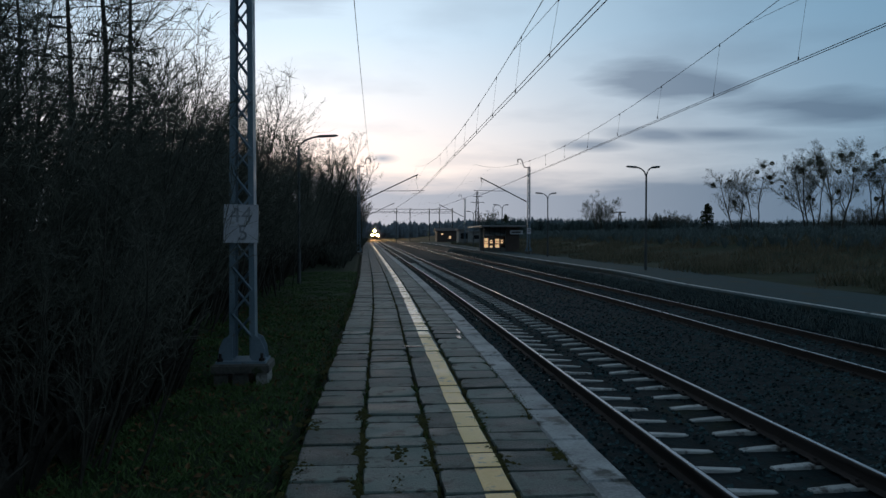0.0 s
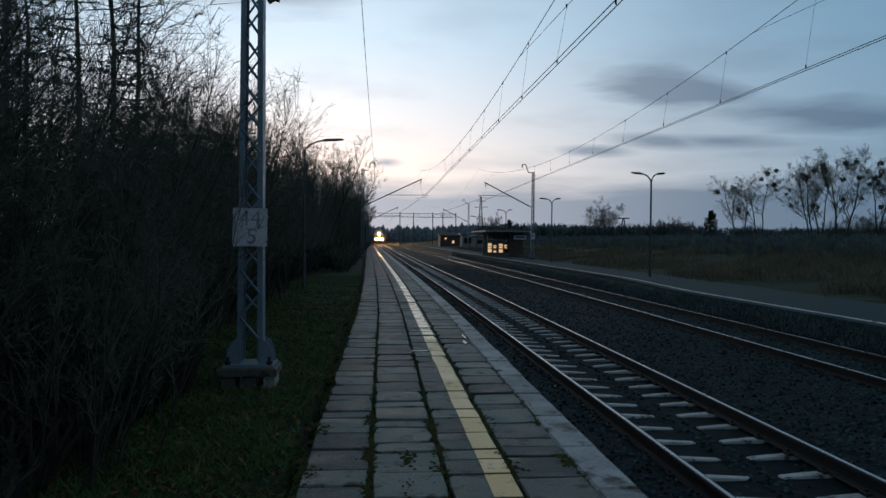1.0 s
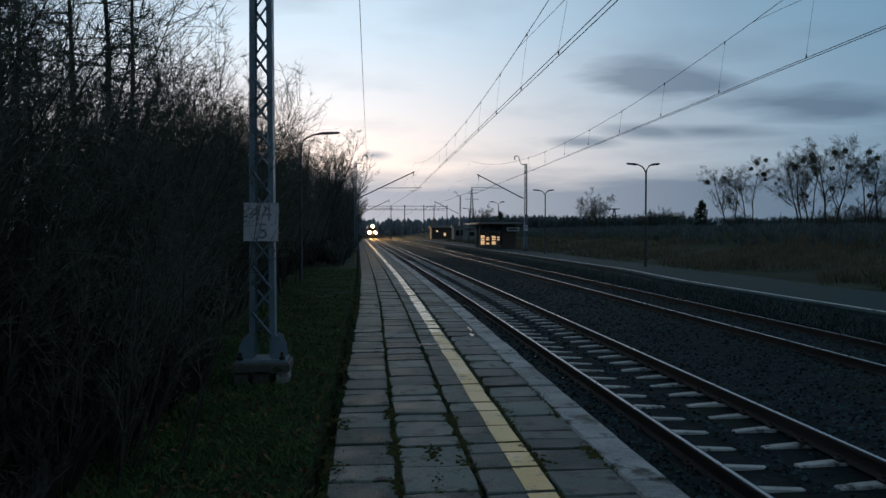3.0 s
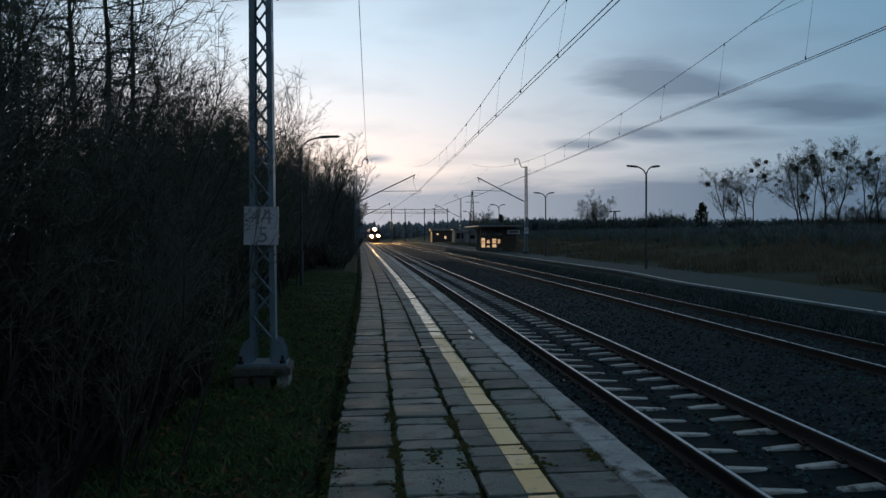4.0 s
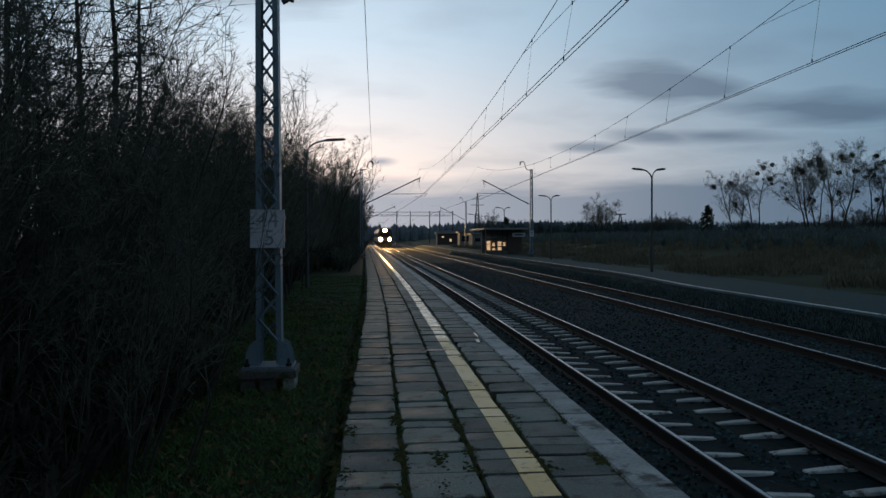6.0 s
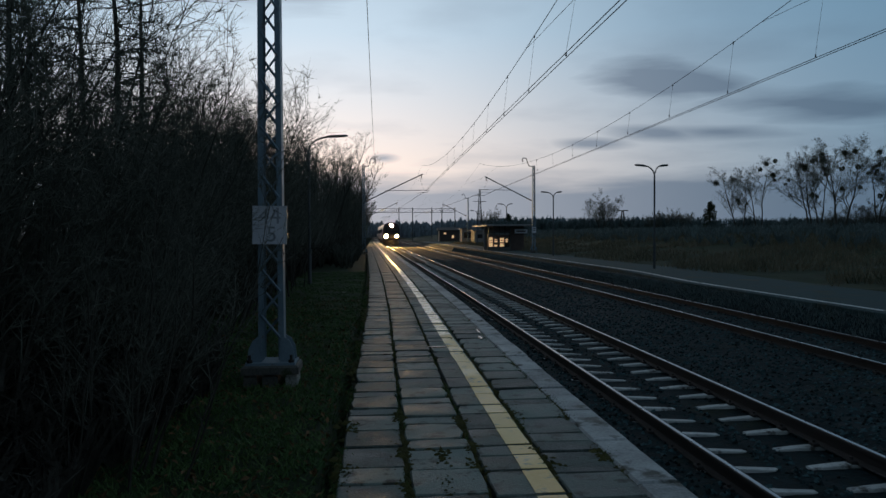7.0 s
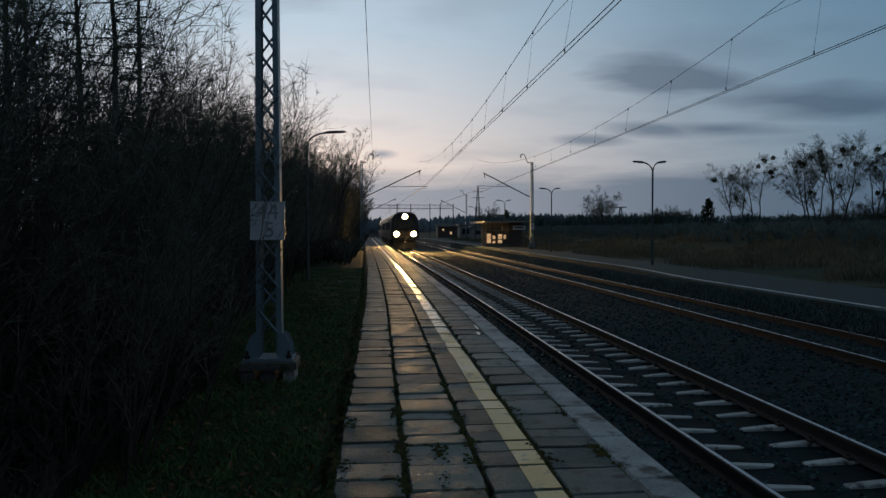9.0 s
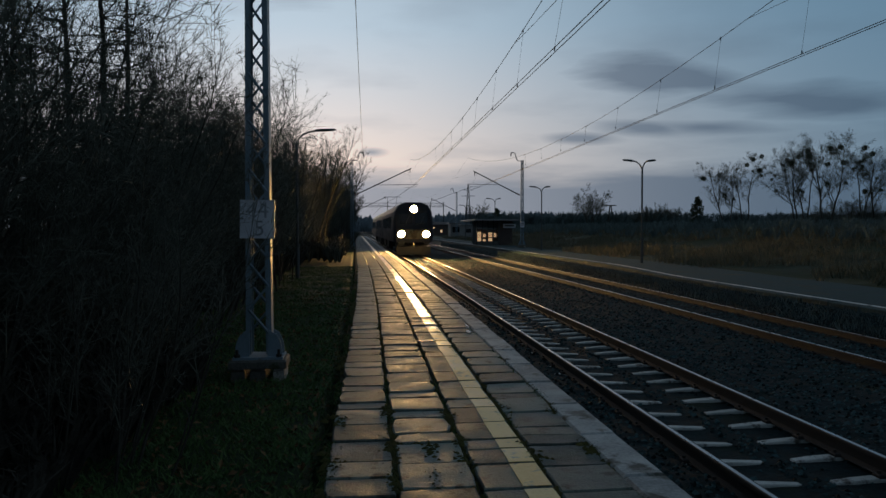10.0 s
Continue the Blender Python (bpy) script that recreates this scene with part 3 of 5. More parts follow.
def make_mast(height=7.2, half=0.112, slim=0.074):
    """A tapering lattice mast of two channel legs with zigzag lacing, its foot bolted to a stepped concrete base."""
    mast = thing("catenary_mast", "grey-green painted steel lattice mast on a concrete foundation", "mast", "overhead line masts")

    def out(z):
        return half + (slim - half) * z / height

    for side in (-1, 1):
        b = Build()
        lo, hi, web = -0.030, 0.030, 0.018
        for z in (0.28, height):
            x = out(z)
            b.v += [(side * (x + a), y, z) for a, y in ((lo, -0.10), (hi, -0.10), (hi, 0.10), (lo, 0.10), (lo, 0.09), (web, 0.09), (web, -0.09), (lo, -0.09))]
        b.f = [tuple(range(8)), tuple(range(15, 7, -1))] + [(k, (k + 1) % 8, 8 + (k + 1) % 8, 8 + k) for k in range(8)]
        b.s = [0] * len(b.f)
        part("leg", b, M["mast"], mast)
    n = int((height - 0.6) / 0.26)
    for face, flip in ((-0.104, 1), (0.104, -1)):
        for i in range(n):
            z0, z1 = 0.52 + i * 0.26, 0.52 + (i + 1) * 0.26
            s = flip if i % 2 else -flip
            bar = Build().tube([(-s * out(z0), face, z0), (s * out(z1), face, z1)], 0.016, 4)
            part("lacing_bar", bar, M["mast"], mast)
    b = Build().box(-0.27, -0.20, 0.235, 0.27, 0.20, 0.262)
    for side in (-1, 1):
        for yy in (-0.108, 0.108):
            k = len(b.v)
            for d in (-0.006, 0.006):
                b.v += [(side * 0.10, yy + d, 0.262), (side * 0.26, yy + d, 0.262), (side * 0.245, yy + d, 0.40), (side * 0.20, yy + d, 0.50), (side * 0.10, yy + d, 0.56)]
            b.f += [tuple(k + j for j in range(5)), tuple(k + 9 - j for j in range(5))] + [(k + j, k + 5 + j, k + 5 + (j + 1) % 5, k + (j + 1) % 5) for j in range(5)]
    b.s = [0] * len(b.f)
    part("base_plate", b, M["mast"], mast)
    for x in (-0.225, 0.225):
        for y in (-0.165, 0.165):
            bolt = part("bolt", Build().tube([(x, y, 0.16), (x, y, 0.345)], 0.017, 6), M["rust"], mast)
            part("nut", Build().tube([(x, y, 0.262), (x, y, 0.292)], 0.034, 6), M["rust"], bolt)
    b = Build().box(-0.31, -0.24, 0.14, 0.31, 0.24, 0.235, top=0.02)
    part("foundation_cap", b, M["concrete"], mast, "dark weathered foundation cap")
    for x, w, mat in ((-0.215, 0.075, "concrete"), (0.0, 0.085, "concrete"), (0.225, 0.060, "pale_pier")):
        part("foundation_pier", Build().box(x - w, -0.20, -0.35, x + w, 0.20, 0.14, top=0.03), M[mat], mast, "chipped concrete pier")
    return mast


def string_insulator(b, p, q, r=0.07, n=5):
    p, q = Vector(p), Vector(q)
    pts, rad = [], []
    for i in range(n * 2 + 1):
        pts.append(p.lerp(q, i / (n * 2)))
        rad.append(r if i % 2 else r * 0.45)
    b.tube(pts, rad, 8)


def add_cantilever(mast, reach, side, tip=6.53, top=7.2):
    """The arm that carries the wires over the track, reach metres to one side (side 1: right)."""
    s = side
    b = Build().tube([(s * 0.45, 0, 4.45), (s * reach, 0, tip)], 0.045, 6)
    b.tube([(s * 0.16, 0, 4.3), (s * 0.30, 0, 4.38)], 0.03, 6)
    part("cantilever_tube", b, M["metal"], mast)
    b = Build()
    string_insulator(b, (s * 0.22, 0, 4.34), (s * 0.55, 0, 4.51))
    part("insulator", b, M["insulator"], mast)
    b = Build()
    string_insulator(b, (s * (reach - 0.10), 0, tip - 0.06), (s * (reach - 0.10), 0, tip - 0.36), 0.05, 3)
    part("insulator", b, M["insulator"], mast)
    b = Build().tube([(s * 1.75, 0, 5.17), (s * (reach + 0.55), 0, 5.22)], 0.022, 5)
    b.tube([(s * (reach + 0.45), 0, 5.21), (s * (reach + 0.40), 0, 5.05), (s * (reach - 0.5), 0, 4.96)], 0.013, 5)
    b.tube([(s * (reach + 0.1), 0, 5.2), (s * (reach - 0.3), 0, tip - 0.14)], 0.006, 4)
    part("registration_arm", b, M["metal"], mast)
    b = Build().tube([(-s * 0.1, 0, top - 0.08), (s * 0.38, 0, top - 0.05), (s * 0.48, 0, top + 0.15), (s * 0.60, 0, top + 0.55), (s * 0.70, 0, top + 0.62), (s * 0.95, 0, top + 0.60)], 0.035, 6)
    part("feeder_bracket", b, M["metal"], mast)
    b = Build()
    string_insulator(b, (s * 0.93, 0, top + 0.58), (s * 0.93, 0, top + 0.32), 0.06, 3)
    part("insulator", b, M["insulator"], mast)


def place_masts():
    first = make_mast()
    add_cantilever(first, 4.78, 1)
    across = make_mast()
    add_cantilever(across, 4.05, -1, 6.28)
    for y in SPAN[1:3]:
        copy_thing(first, pose(MAST_1 + (0.68 if y < 100 else 0.96) + bend(y), y, -0.06))
        copy_thing(across, pose(MAST_2 + (0.43 if y < 100 else 2.6) + bend(y), y, 0.0))
    first.matrix_basis = pose(MAST_1, 8.4, -0.05)
    across.matrix_basis = pose(MAST_2, 7.0, 0.0)


place_masts()


def km_sign():
    sign = thing("distance_plate", "white enamel distance plate with faded figures, fixed to a mast", "sign")
    part("plate", Build().box(-0.185, -0.008, -0.21, 0.185, 0.008, 0.21), M["plate"], sign)
    part("rim", Build().box(-0.185, -0.013, 0.195, 0.185, -0.008, 0.21).box(-0.185, -0.013, -0.21, 0.185, -0.008, -0.195).box(-0.185, -0.013, -0.195, -0.172, -0.008, 0.195).box(0.172, -0.013, -0.195, 0.185, -0.008, 0.195), M["plate"], sign)
    for k in (-0.12, 0.12):
        part("strap", Build().box(-0.19, 0.008, k - 0.02, 0.19, 0.06, k + 0.02), M["metal"], sign)
    for text, x, z, size in (("44", 0.0, 0.015, 0.25), ("5", 0.02, -0.18, 0.24)):
        c = bpy.data.curves.new("figure", "FONT")
        c.body, c.size, c.align_x, c.extrude = text, size, "CENTER", 0.001
        c.materials.append(M["faded_ink"])
        ob = new("figure", c)
        ob.parent = sign
        ob.matrix_basis = pose(x, -0.0115, z, 90, 0, 0)
    sign.matrix_basis = pose(-1.145, 8.235, 1.725, 0, 0.5, 0)


km_sign()


def mast_notice(x, y, z):
    sign = thing("mast_notice", "small white enamel plate fixed to a mast across the line", "sign")
    part("plate", Build().box(-0.17, -0.006, -0.24, 0.17, 0.006, 0.24), M["plate"], sign)
    part("lettering", Build().box(-0.10, -0.010, 0.06, 0.10, -0.0065, 0.12).box(-0.10, -0.010, -0.08, 0.08, -0.0065, -0.02), M["ink"], sign)
    part("strap", Build().box(-0.15, 0.006, -0.03, 0.15, 0.05, 0.03), M["metal"], sign)
    sign.matrix_basis = pose(x, y, z)


mast_notice(MAST_2 + 0.43 + bend(60), 59.85, 1.9)


def hang(p, q, sag, n=14):
    p, q = Vector(p), Vector(q)
    return [p.lerp(q, i / n) - Vector((0, 0, sag * 4 * (i / n) * (1 - i / n))) for i in range(n + 1)]


def overhead_line(middle, label, supports, first_drop, top, slack, low, dip):
    """Twin contact wires, messenger with its stitch wires at the supports, and droppers."""
    line_ob = thing("overhead_line", label, "overhead wires", "overhead wires")
    for i in range(len(supports) - 1):
        y0, y1 = supports[i], supports[i + 1]
        s0, s1 = (-0.22, 0.22) if i % 2 else (0.22, -0.22)
        x0, x1 = middle + (bend(y0) + 0.38 if y0 > 50 else 0), middle + (bend(y1) + 0.38 if y1 > 50 else 0)
        for k in (-0.05, 0.05):
            part("contact_wire", Build().tube(hang((x0 + s0 + k, y0, low), (x1 + s1 + k, y1, low - dip), 0.0, 4), 0.009, 4), M["wire"], line_ob)
        main = hang((x0, y0, top), (x1, y1, top), slack, 30)
        part("messenger_wire", Build().tube(main, 0.0085 if y0 < 50 else 0.0035, 4), M["wire"], line_ob)
        for a, b2, sgn in ((y0, y0 + 9.6, 1), (y1 - 9.6, y1, -1)):
            far = min(main, key=lambda p: abs(p.y - (y0 + 9.6 if sgn > 0 else y1 - 9.6)))
            end = Vector((x0 if sgn > 0 else x1, y0 if sgn > 0 else y1, far.z - 0.28))
            part("stitch_wire", Build().tube([end, end.lerp(far, 0.5) - Vector((0, 0, 0.05)), far], 0.006 if y0 < 50 and sgn > 0 else 0.003, 4), M["wire"], line_ob)
        span = y1 - y0
        d = first_drop
        while d < span - 1:
            f = d / span
            p = Vector((x0 + s0 + (x1 + s1 - x0 - s0) * f, y0 + d, low))
            q = main[0].lerp(main[-1], f) - Vector((0, 0, slack * 4 * f * (1 - f)))
            if d < 9 or span - d < 9:
                q.z = min(q.z, top - 1.02)
            pts = [p - Vector((0, 0, 0.02)), p + Vector((0, 0, 0.05)), p + Vector((0, 0, 0.06)), q - Vector((0, 0, 0.06)), q - Vector((0, 0, 0.05)), q + Vector((0, 0, 0.02))]
            if y0 + d < 40:
                part("dropper", Build().tube(pts, [0.015, 0.015, 0.003, 0.003, 0.015, 0.015], 4), M["wire"], line_ob)
            d += 3.6


overhead_line(3.86, "twin contact wires hung from a messenger wire over the track", (-40.0, 8.4, 60.0, 115.0, 180.0, 240.0), 2.0, 7.18, 1.36, 5.05, 0.0)
overhead_line(8.60, "contact wires and messenger over the second track", (-40.0, 7.0, 60.0, 115.0, 180.0, 240.0), 2.9, 7.36, 1.90, 4.98, 0.27)
b = Build()
for y0, y1 in ((-40.0, 8.4), (8.4, 60.0), (60.0, 115.0)):
    b.tube(hang((MAST_1 + 0.95 + (0.22 if y0 > 50 else 0), y0, 7.5), (MAST_1 + 0.95 + (0.22 if y1 > 50 else 0), y1, 7.5), 0.45, 20), 0.009, 4)
solid("feeder_wire", b, M["wire"], "single dark feeder wire along the mast tops", "overhead wires")


def portal():
    p = thing("catenary_portal", "distant steel lattice portal spanning the tracks", "gantry")
    y, x0, x1, top = 180.0, -2.1, 19.6, 7.7
    b = Build()
    for z in (top - 0.9, top):
        b.box(x0, y - 0.06, z - 0.05, x1, y + 0.06, z + 0.05)
    n = 20
    for i in range(n):
        a = x0 + (x1 - x0) * i / n
        c = x0 + (x1 - x0) * (i + 1) / n
        b.tube([(a, y, top - 0.9), ((a + c) / 2, y, top), (c, y, top - 0.9)], 0.03, 4)
    part("beam", b, M["metal"], p)
    for x in (x0, 5.9, 9.2, 13.9, 16.4, x1):
        part("post", Build().box(x - 0.10, y - 0.10, -0.5, x + 0.10, y + 0.10, top + 0.3), M["metal"], p)


portal()


# ---- platform lamps ----
def make_lamp(arms, height=4.6):
    lamp = thing("platform_lamp", "slim dark platform lamp post with curved arms", "street lamp", "platform lamps")
    part("post", Build().tube([(0, 0, 0), (0, 0, 1.1)], 0.065, 8).tube([(0, 0, 1.1), (0, 0, height - 0.5)], 0.042, 8), M["metal"], lamp)
    part("collar", Build().tube([(0, 0, 1.05), (0, 0, 1.15)], 0.075, 8), M["metal"], lamp)
    for s, out in arms:
        pts = [(0, 0, height - 0.55)] + [(s * out * 0.62 * (1 - math.cos(a)), 0, height - 0.52 + 0.46 * math.sin(a)) for a in (0.25, 0.55, 0.85, 1.15, 1.4)]
        arm = part("arm", Build().tube(pts, 0.03, 6), M["metal"], lamp)
        x0 = pts[-1][0]
        head = Build().tube([(x0 - s * 0.02, 0, height - 0.068), (x0 + s * 0.10, 0, height - 0.045), (x0 + s * (0.16 + out * 0.40), 0, height - 0.02), (x0 + s * (0.20 + out * 0.44), 0, height - 0.015)], [0.03, 0.052, 0.046, 0.02], 8)
        part("lamp_head", head, M["metal"], arm)
    return lamp


double = make_lamp(((-1, 0.75), (1, 0.45)))
for y, x in ((51.9, 13.05), (73.0, 13.7), (94.0, 13.9)):
    copy_thing(double, pose(x + bend(y), y, 0))
double.matrix_basis = pose(12.34, 31.7, 0.04)
single = make_lamp(((1, 1.15),), 4.98)
single.matrix_basis = pose(-2.18, 25.0, -0.05)


# ---- shelter and buildings ----
def shelter():
    s = thing("platform_shelter", "long dark platform shelter with a flat roof and glowing panels behind its glazed end", "shelter")
    x0, x1, y0, y1 = 10.70, 14.1, 69.0, 76.4
    part("roof", Build().box(10.3, y0 - 1.2, 2.30, x1 + 0.4, y1 + 1.5, 2.45, top=0.03), M["roof"], s, "flat grey sheet roof")
    part("back_wall", Build().box(x1 - 0.1, y0, 0.0, x1, y1, 2.30), M["wall"], s)
    part("end_wall", Build().box(x0 + 2.1, y0, 0.0, x1 - 0.1, y0 + 0.1, 2.30), M["wall"], s, "brown panel")
    part("rear_panel", Build().box(x0, y0 + 3.0, 0.0, x1 - 0.1, y0 + 3.1, 2.30), M["pale_wall"], s)
    part("plinth", Build().box(x0, y0, 0.0, x0 + 2.1, y0 + 0.12, 0.32), M["concrete"], s)
    for i in range(5):
        x = x0 + i * 0.525
        part("post", Build().box(x - 0.035, y0 - 0.03, 0.0, x + 0.035, y0 + 0.05, 2.30), M["metal"], s)
    for i in range(4):
        x = x0 + i * 0.525
        for z0, z1 in ((0.36, 0.92), (0.98, 1.70)):
            ob = part("pane", Build().box(x + 0.05, y0 + 0.01, z0, x + 0.475, y0 + 0.02, z1), M["pane"], s)
            ob.visible_shadow = False
    for z in (0.34, 0.95, 1.72):
        part("rail", Build().box(x0, y0 - 0.01, z - 0.025, x0 + 2.1, y0 + 0.04, z + 0.025), M["metal"], s)
    # glowing panels added behind the panes to give the glass its orange glow
    for k in range(4):
        for z0, z1 in ((0.30, 0.64), (0.76, 1.16)):
            if (k, z0) != (3, 0.30):
                x = x0 + 0.08 + k * 0.525
                z1 += (0.08, -0.1, 0.02, -0.05)[k]
                part("lit_notice", Build().box(x, y0 + 0.30, z0, x + (0.36, 0.28, 0.38, 0.24)[k], y0 + 0.34, z1), M["lit"], s, "small glowing panel, added for the orange glow in the glass")
                part("notice_back", Build().box(x - 0.03, y0 + 0.345, z0 - 0.03, x + 0.42, y0 + 0.37, z1 + 0.03), M["metal"], s)
    part("notice_rail", Build().box(x0, y0 + 0.372, 0.0, x0 + 2.1, y0 + 0.41, 1.5), M["wall"], s)
    board = thing("name_board", "white station name board under the shelter eaves", "sign")
    part("board", Build().box(13.15, y0 - 0.35, 1.62, 14.35, y0 - 0.31, 2.0), M["plate"], board)
    part("lettering", Build().box(13.3, y0 - 0.36, 1.76, 14.2, y0 - 0.352, 1.88), M["ink"], board)
    part("hanger", Build().box(13.25, y0 - 0.34, 2.0, 13.29, y0 - 0.32, 2.31).box(14.2, y0 - 0.34, 2.0, 14.24, y0 - 0.32, 2.31), M["metal"], board)


shelter()


def hut(x, y, w, d, h, label):
    s = thing("station_hut", label, "building", "station huts")
    part("wall", Build().box(x, y, -0.1, x + w, y + d, h), M["pale_wall"], s)
    part("roof", Build().box(x - 0.3, y - 0.3, h, x + w + 0.3, y + d + 0.3, h + 0.18, top=0.05), M["roof"], s)
    for k in range(2):
        wx = x + w * (0.2 + 0.45 * k)
        win = part("window", Build().box(wx, y - 0.03, 0.9, wx + 0.8, y + 0.01, h - 0.5), M["dark_glass"], s)
        part("window_sill", Build().box(wx - 0.06, y - 0.05, 0.84, wx + 0.86, y - 0.005, 0.9), M["pale_wall"], win)
        part("window_head", Build().box(wx - 0.06, y - 0.05, h - 0.5, wx + 0.86, y - 0.005, h - 0.44), M["pale_wall"], win)


hut(14.0, 118.0, 1.5, 3.0, 2.3, "small pale hut behind the far end of the platform")
hut(15.2, 112.0, 2.2, 4.0, 2.0, "pale low hut with dark windows beside the platform")


def house_round_lights():
    s = thing("distant_house", "distant low house, assumed, bearing two orange points of light", "house")
    x, y = 13.2, 150.0
    # walls, roof and window shapes are assumed, to carry two orange points of light
    part("wall", Build().box(x, y, -0.1, x + 4.0, y + 4, 2.3), M["wall"], s)
    b = Build()
    b.v = [(x - 0.3, y - 0.3, 2.3), (x + 4.3, y - 0.3, 2.3), (x + 4.3, y + 4.3, 2.3), (x - 0.3, y + 4.3, 2.3), (x - 0.3, y + 2, 2.9), (x + 4.3, y + 2, 2.9)]
    b.f = [(0, 1, 5, 4), (2, 3, 4, 5), (0, 4, 3), (1, 2, 5), (3, 2, 1, 0)]
    b.s = [0] * 5
    part("roof", b, M["wall"], s)
    for wx, z0, z1 in ((0.9, 1.5, 1.8), (2.5, 0.7, 1.25)):
        part("window", Build().box(x + wx, y - 0.04, z0, x + wx + 0.4, y - 0.005, z1), M["lit"], s, "orange point of light, set as a window")


house_round_lights()

# ---- plants ----
def grow(b, rng, p, d, length, r, depth, plan, slot=0, least=0.0035, bare=0.3):
    """A branch from p along d, and its own branches by the plan: (sections, sides, children, share, angle, rise)."""
    n, sides, kids, share, angle, rise = plan[depth]
    pts, rad, dirs = [p], [r], [d]
    for i in range(n):
        d = (d + Vector((rng.uniform(-1, 1), rng.uniform(-1, 1), rng.uniform(-0.6, 0.6))) * 0.13 + Vector((0, 0, rise))).normalized()
        p = p + d * (length / n)
        pts.append(p)
        rad.append(r * (1 - 0.85 * (i + 1) / n))
        dirs.append(d)
    b.tube(pts, rad, sides, slot if depth == 0 else 1, cap=False)
    if depth + 1 >= len(plan):
        return
    count = max(1, int(kids * rng.uniform(0.75, 1.25)))
    for k in range(count):
        f = rng.uniform(0.22 if depth else bare, 1.0)
        i = min(int(f * n), n - 1)
        at = pts[i].lerp(pts[i + 1], f * n - i)
        ax = dirs[i].cross(Vector((rng.uniform(-1, 1), rng.uniform(-1, 1), rng.uniform(-1, 1)))).normalized()
        turn = Matrix.Rotation(radians(rng.uniform(angle * 0.6, angle * 1.3)), 3, ax)
        grow(b, rng, at, turn @ dirs[i], length * share * rng.uniform(0.6, 1.2) * (1.15 - 0.6 * f), max(rad[i] * 0.55, least), depth + 1, plan, slot, least)


def split_thing(name, b, label, category, group):
    """One plant: the stems and the twigs as parts."""
    t = thing(name, label, category, group)
    for slot, title, mat in ((0, "trunk", M["bark"]), (1, "crown", M["twig"]), (2, "evergreen_clumps", M["green"])):
        keep = [f for f, s in zip(b.f, b.s) if s == slot]
        if not keep:
            continue
        used = sorted({i for f in keep for i in f})
        back = {v: i for i, v in enumerate(used)}
        c = Build()
        c.v, c.f = [b.v[i] for i in used], [tuple(back[i] for i in f) for f in keep]
        c.s = [0] * len(c.f)
        part(title, c, mat, t)
    return t


def sprigs(b, rng, base, count, low, high, wide, slot=1):
    """Fine end twigs: slim three-cornered slips standing off the outer branches."""
    tips = [Vector(v) for v in base]
    for k in range(count):
        p = rng.choice(tips)
        d = Vector((rng.gauss(0.15, 0.7), rng.gauss(0, 0.7), rng.gauss(0.45, 0.55))).normalized()
        side = d.cross(Vector((rng.gauss(0, 1), rng.gauss(0, 1), rng.gauss(0, 1)))).normalized() * wide
        q = p + d * rng.uniform(low, high)
        n = len(b.v)
        b.v += [tuple(p - side), tuple(p + side), tuple(q)]
        b.f.append((n, n + 1, n + 2))
        b.s.append(slot)


def make_bush(seed, height, stems, lean, dense=16):
    rng = random.Random(seed)
    b = Build()
    plan = ((6, 4, dense, 0.34, 32, 0.03), (2, 3, 5, 0.42, 38, 0.04), (1, 3, 0, 0, 0, 0.0))
    for k in range(stems):
        a = rng.uniform(0, 6.28)
        q = rng.random() ** 0.7 * 0.9
        d = Vector((math.cos(a) * 0.20 + lean * rng.uniform(0.3, 1.2), math.sin(a) * 0.22, 1)).normalized()
        grow(b, rng, Vector((math.cos(a) * q, math.sin(a) * q, -0.1)), d, height * rng.uniform(0.55, 1.05), rng.uniform(0.014, 0.028) * height / 5, 0, plan, 0, 0.005)
    sprigs(b, rng, [v for v in b.v if v[2] > height * 0.12], 2400, 0.10, 0.30, 0.0045)
    return split_thing("bush", b, "dense bare winter bush with many slanting shoots", "bush", "bushes beside the platform")


def make_sapling(seed, height):
    rng = random.Random(seed)
    b = Build()
    plan = ((8, 5, 24, 0.30, 40, 0.02), (3, 3, 7, 0.42, 36, 0.06), (2, 3, 3, 0.5, 34, 0.03), (1, 3, 0, 0, 0, 0.0))
    grow(b, rng, Vector((0, 0, -0.1)), Vector((rng.uniform(-0.08, 0.12), 0, 1)).normalized(), height, height * 0.010, 0, plan, bare=0.2)
    if rng.random() < 0.6:
        grow(b, rng, Vector((0.25, 0.1, -0.1)), Vector((rng.uniform(-0.1, 0.2), 0.1, 1)).normalized(), height * 0.8, height * 0.008, 0, plan, bare=0.2)
    sprigs(b, rng, [v for v in b.v if v[2] > height * 0.15], 3200, 0.12, 0.36, 0.005)
    return split_thing("young_tree", b, "slender bare young tree in the thicket", "tree", "trees beside the platform")


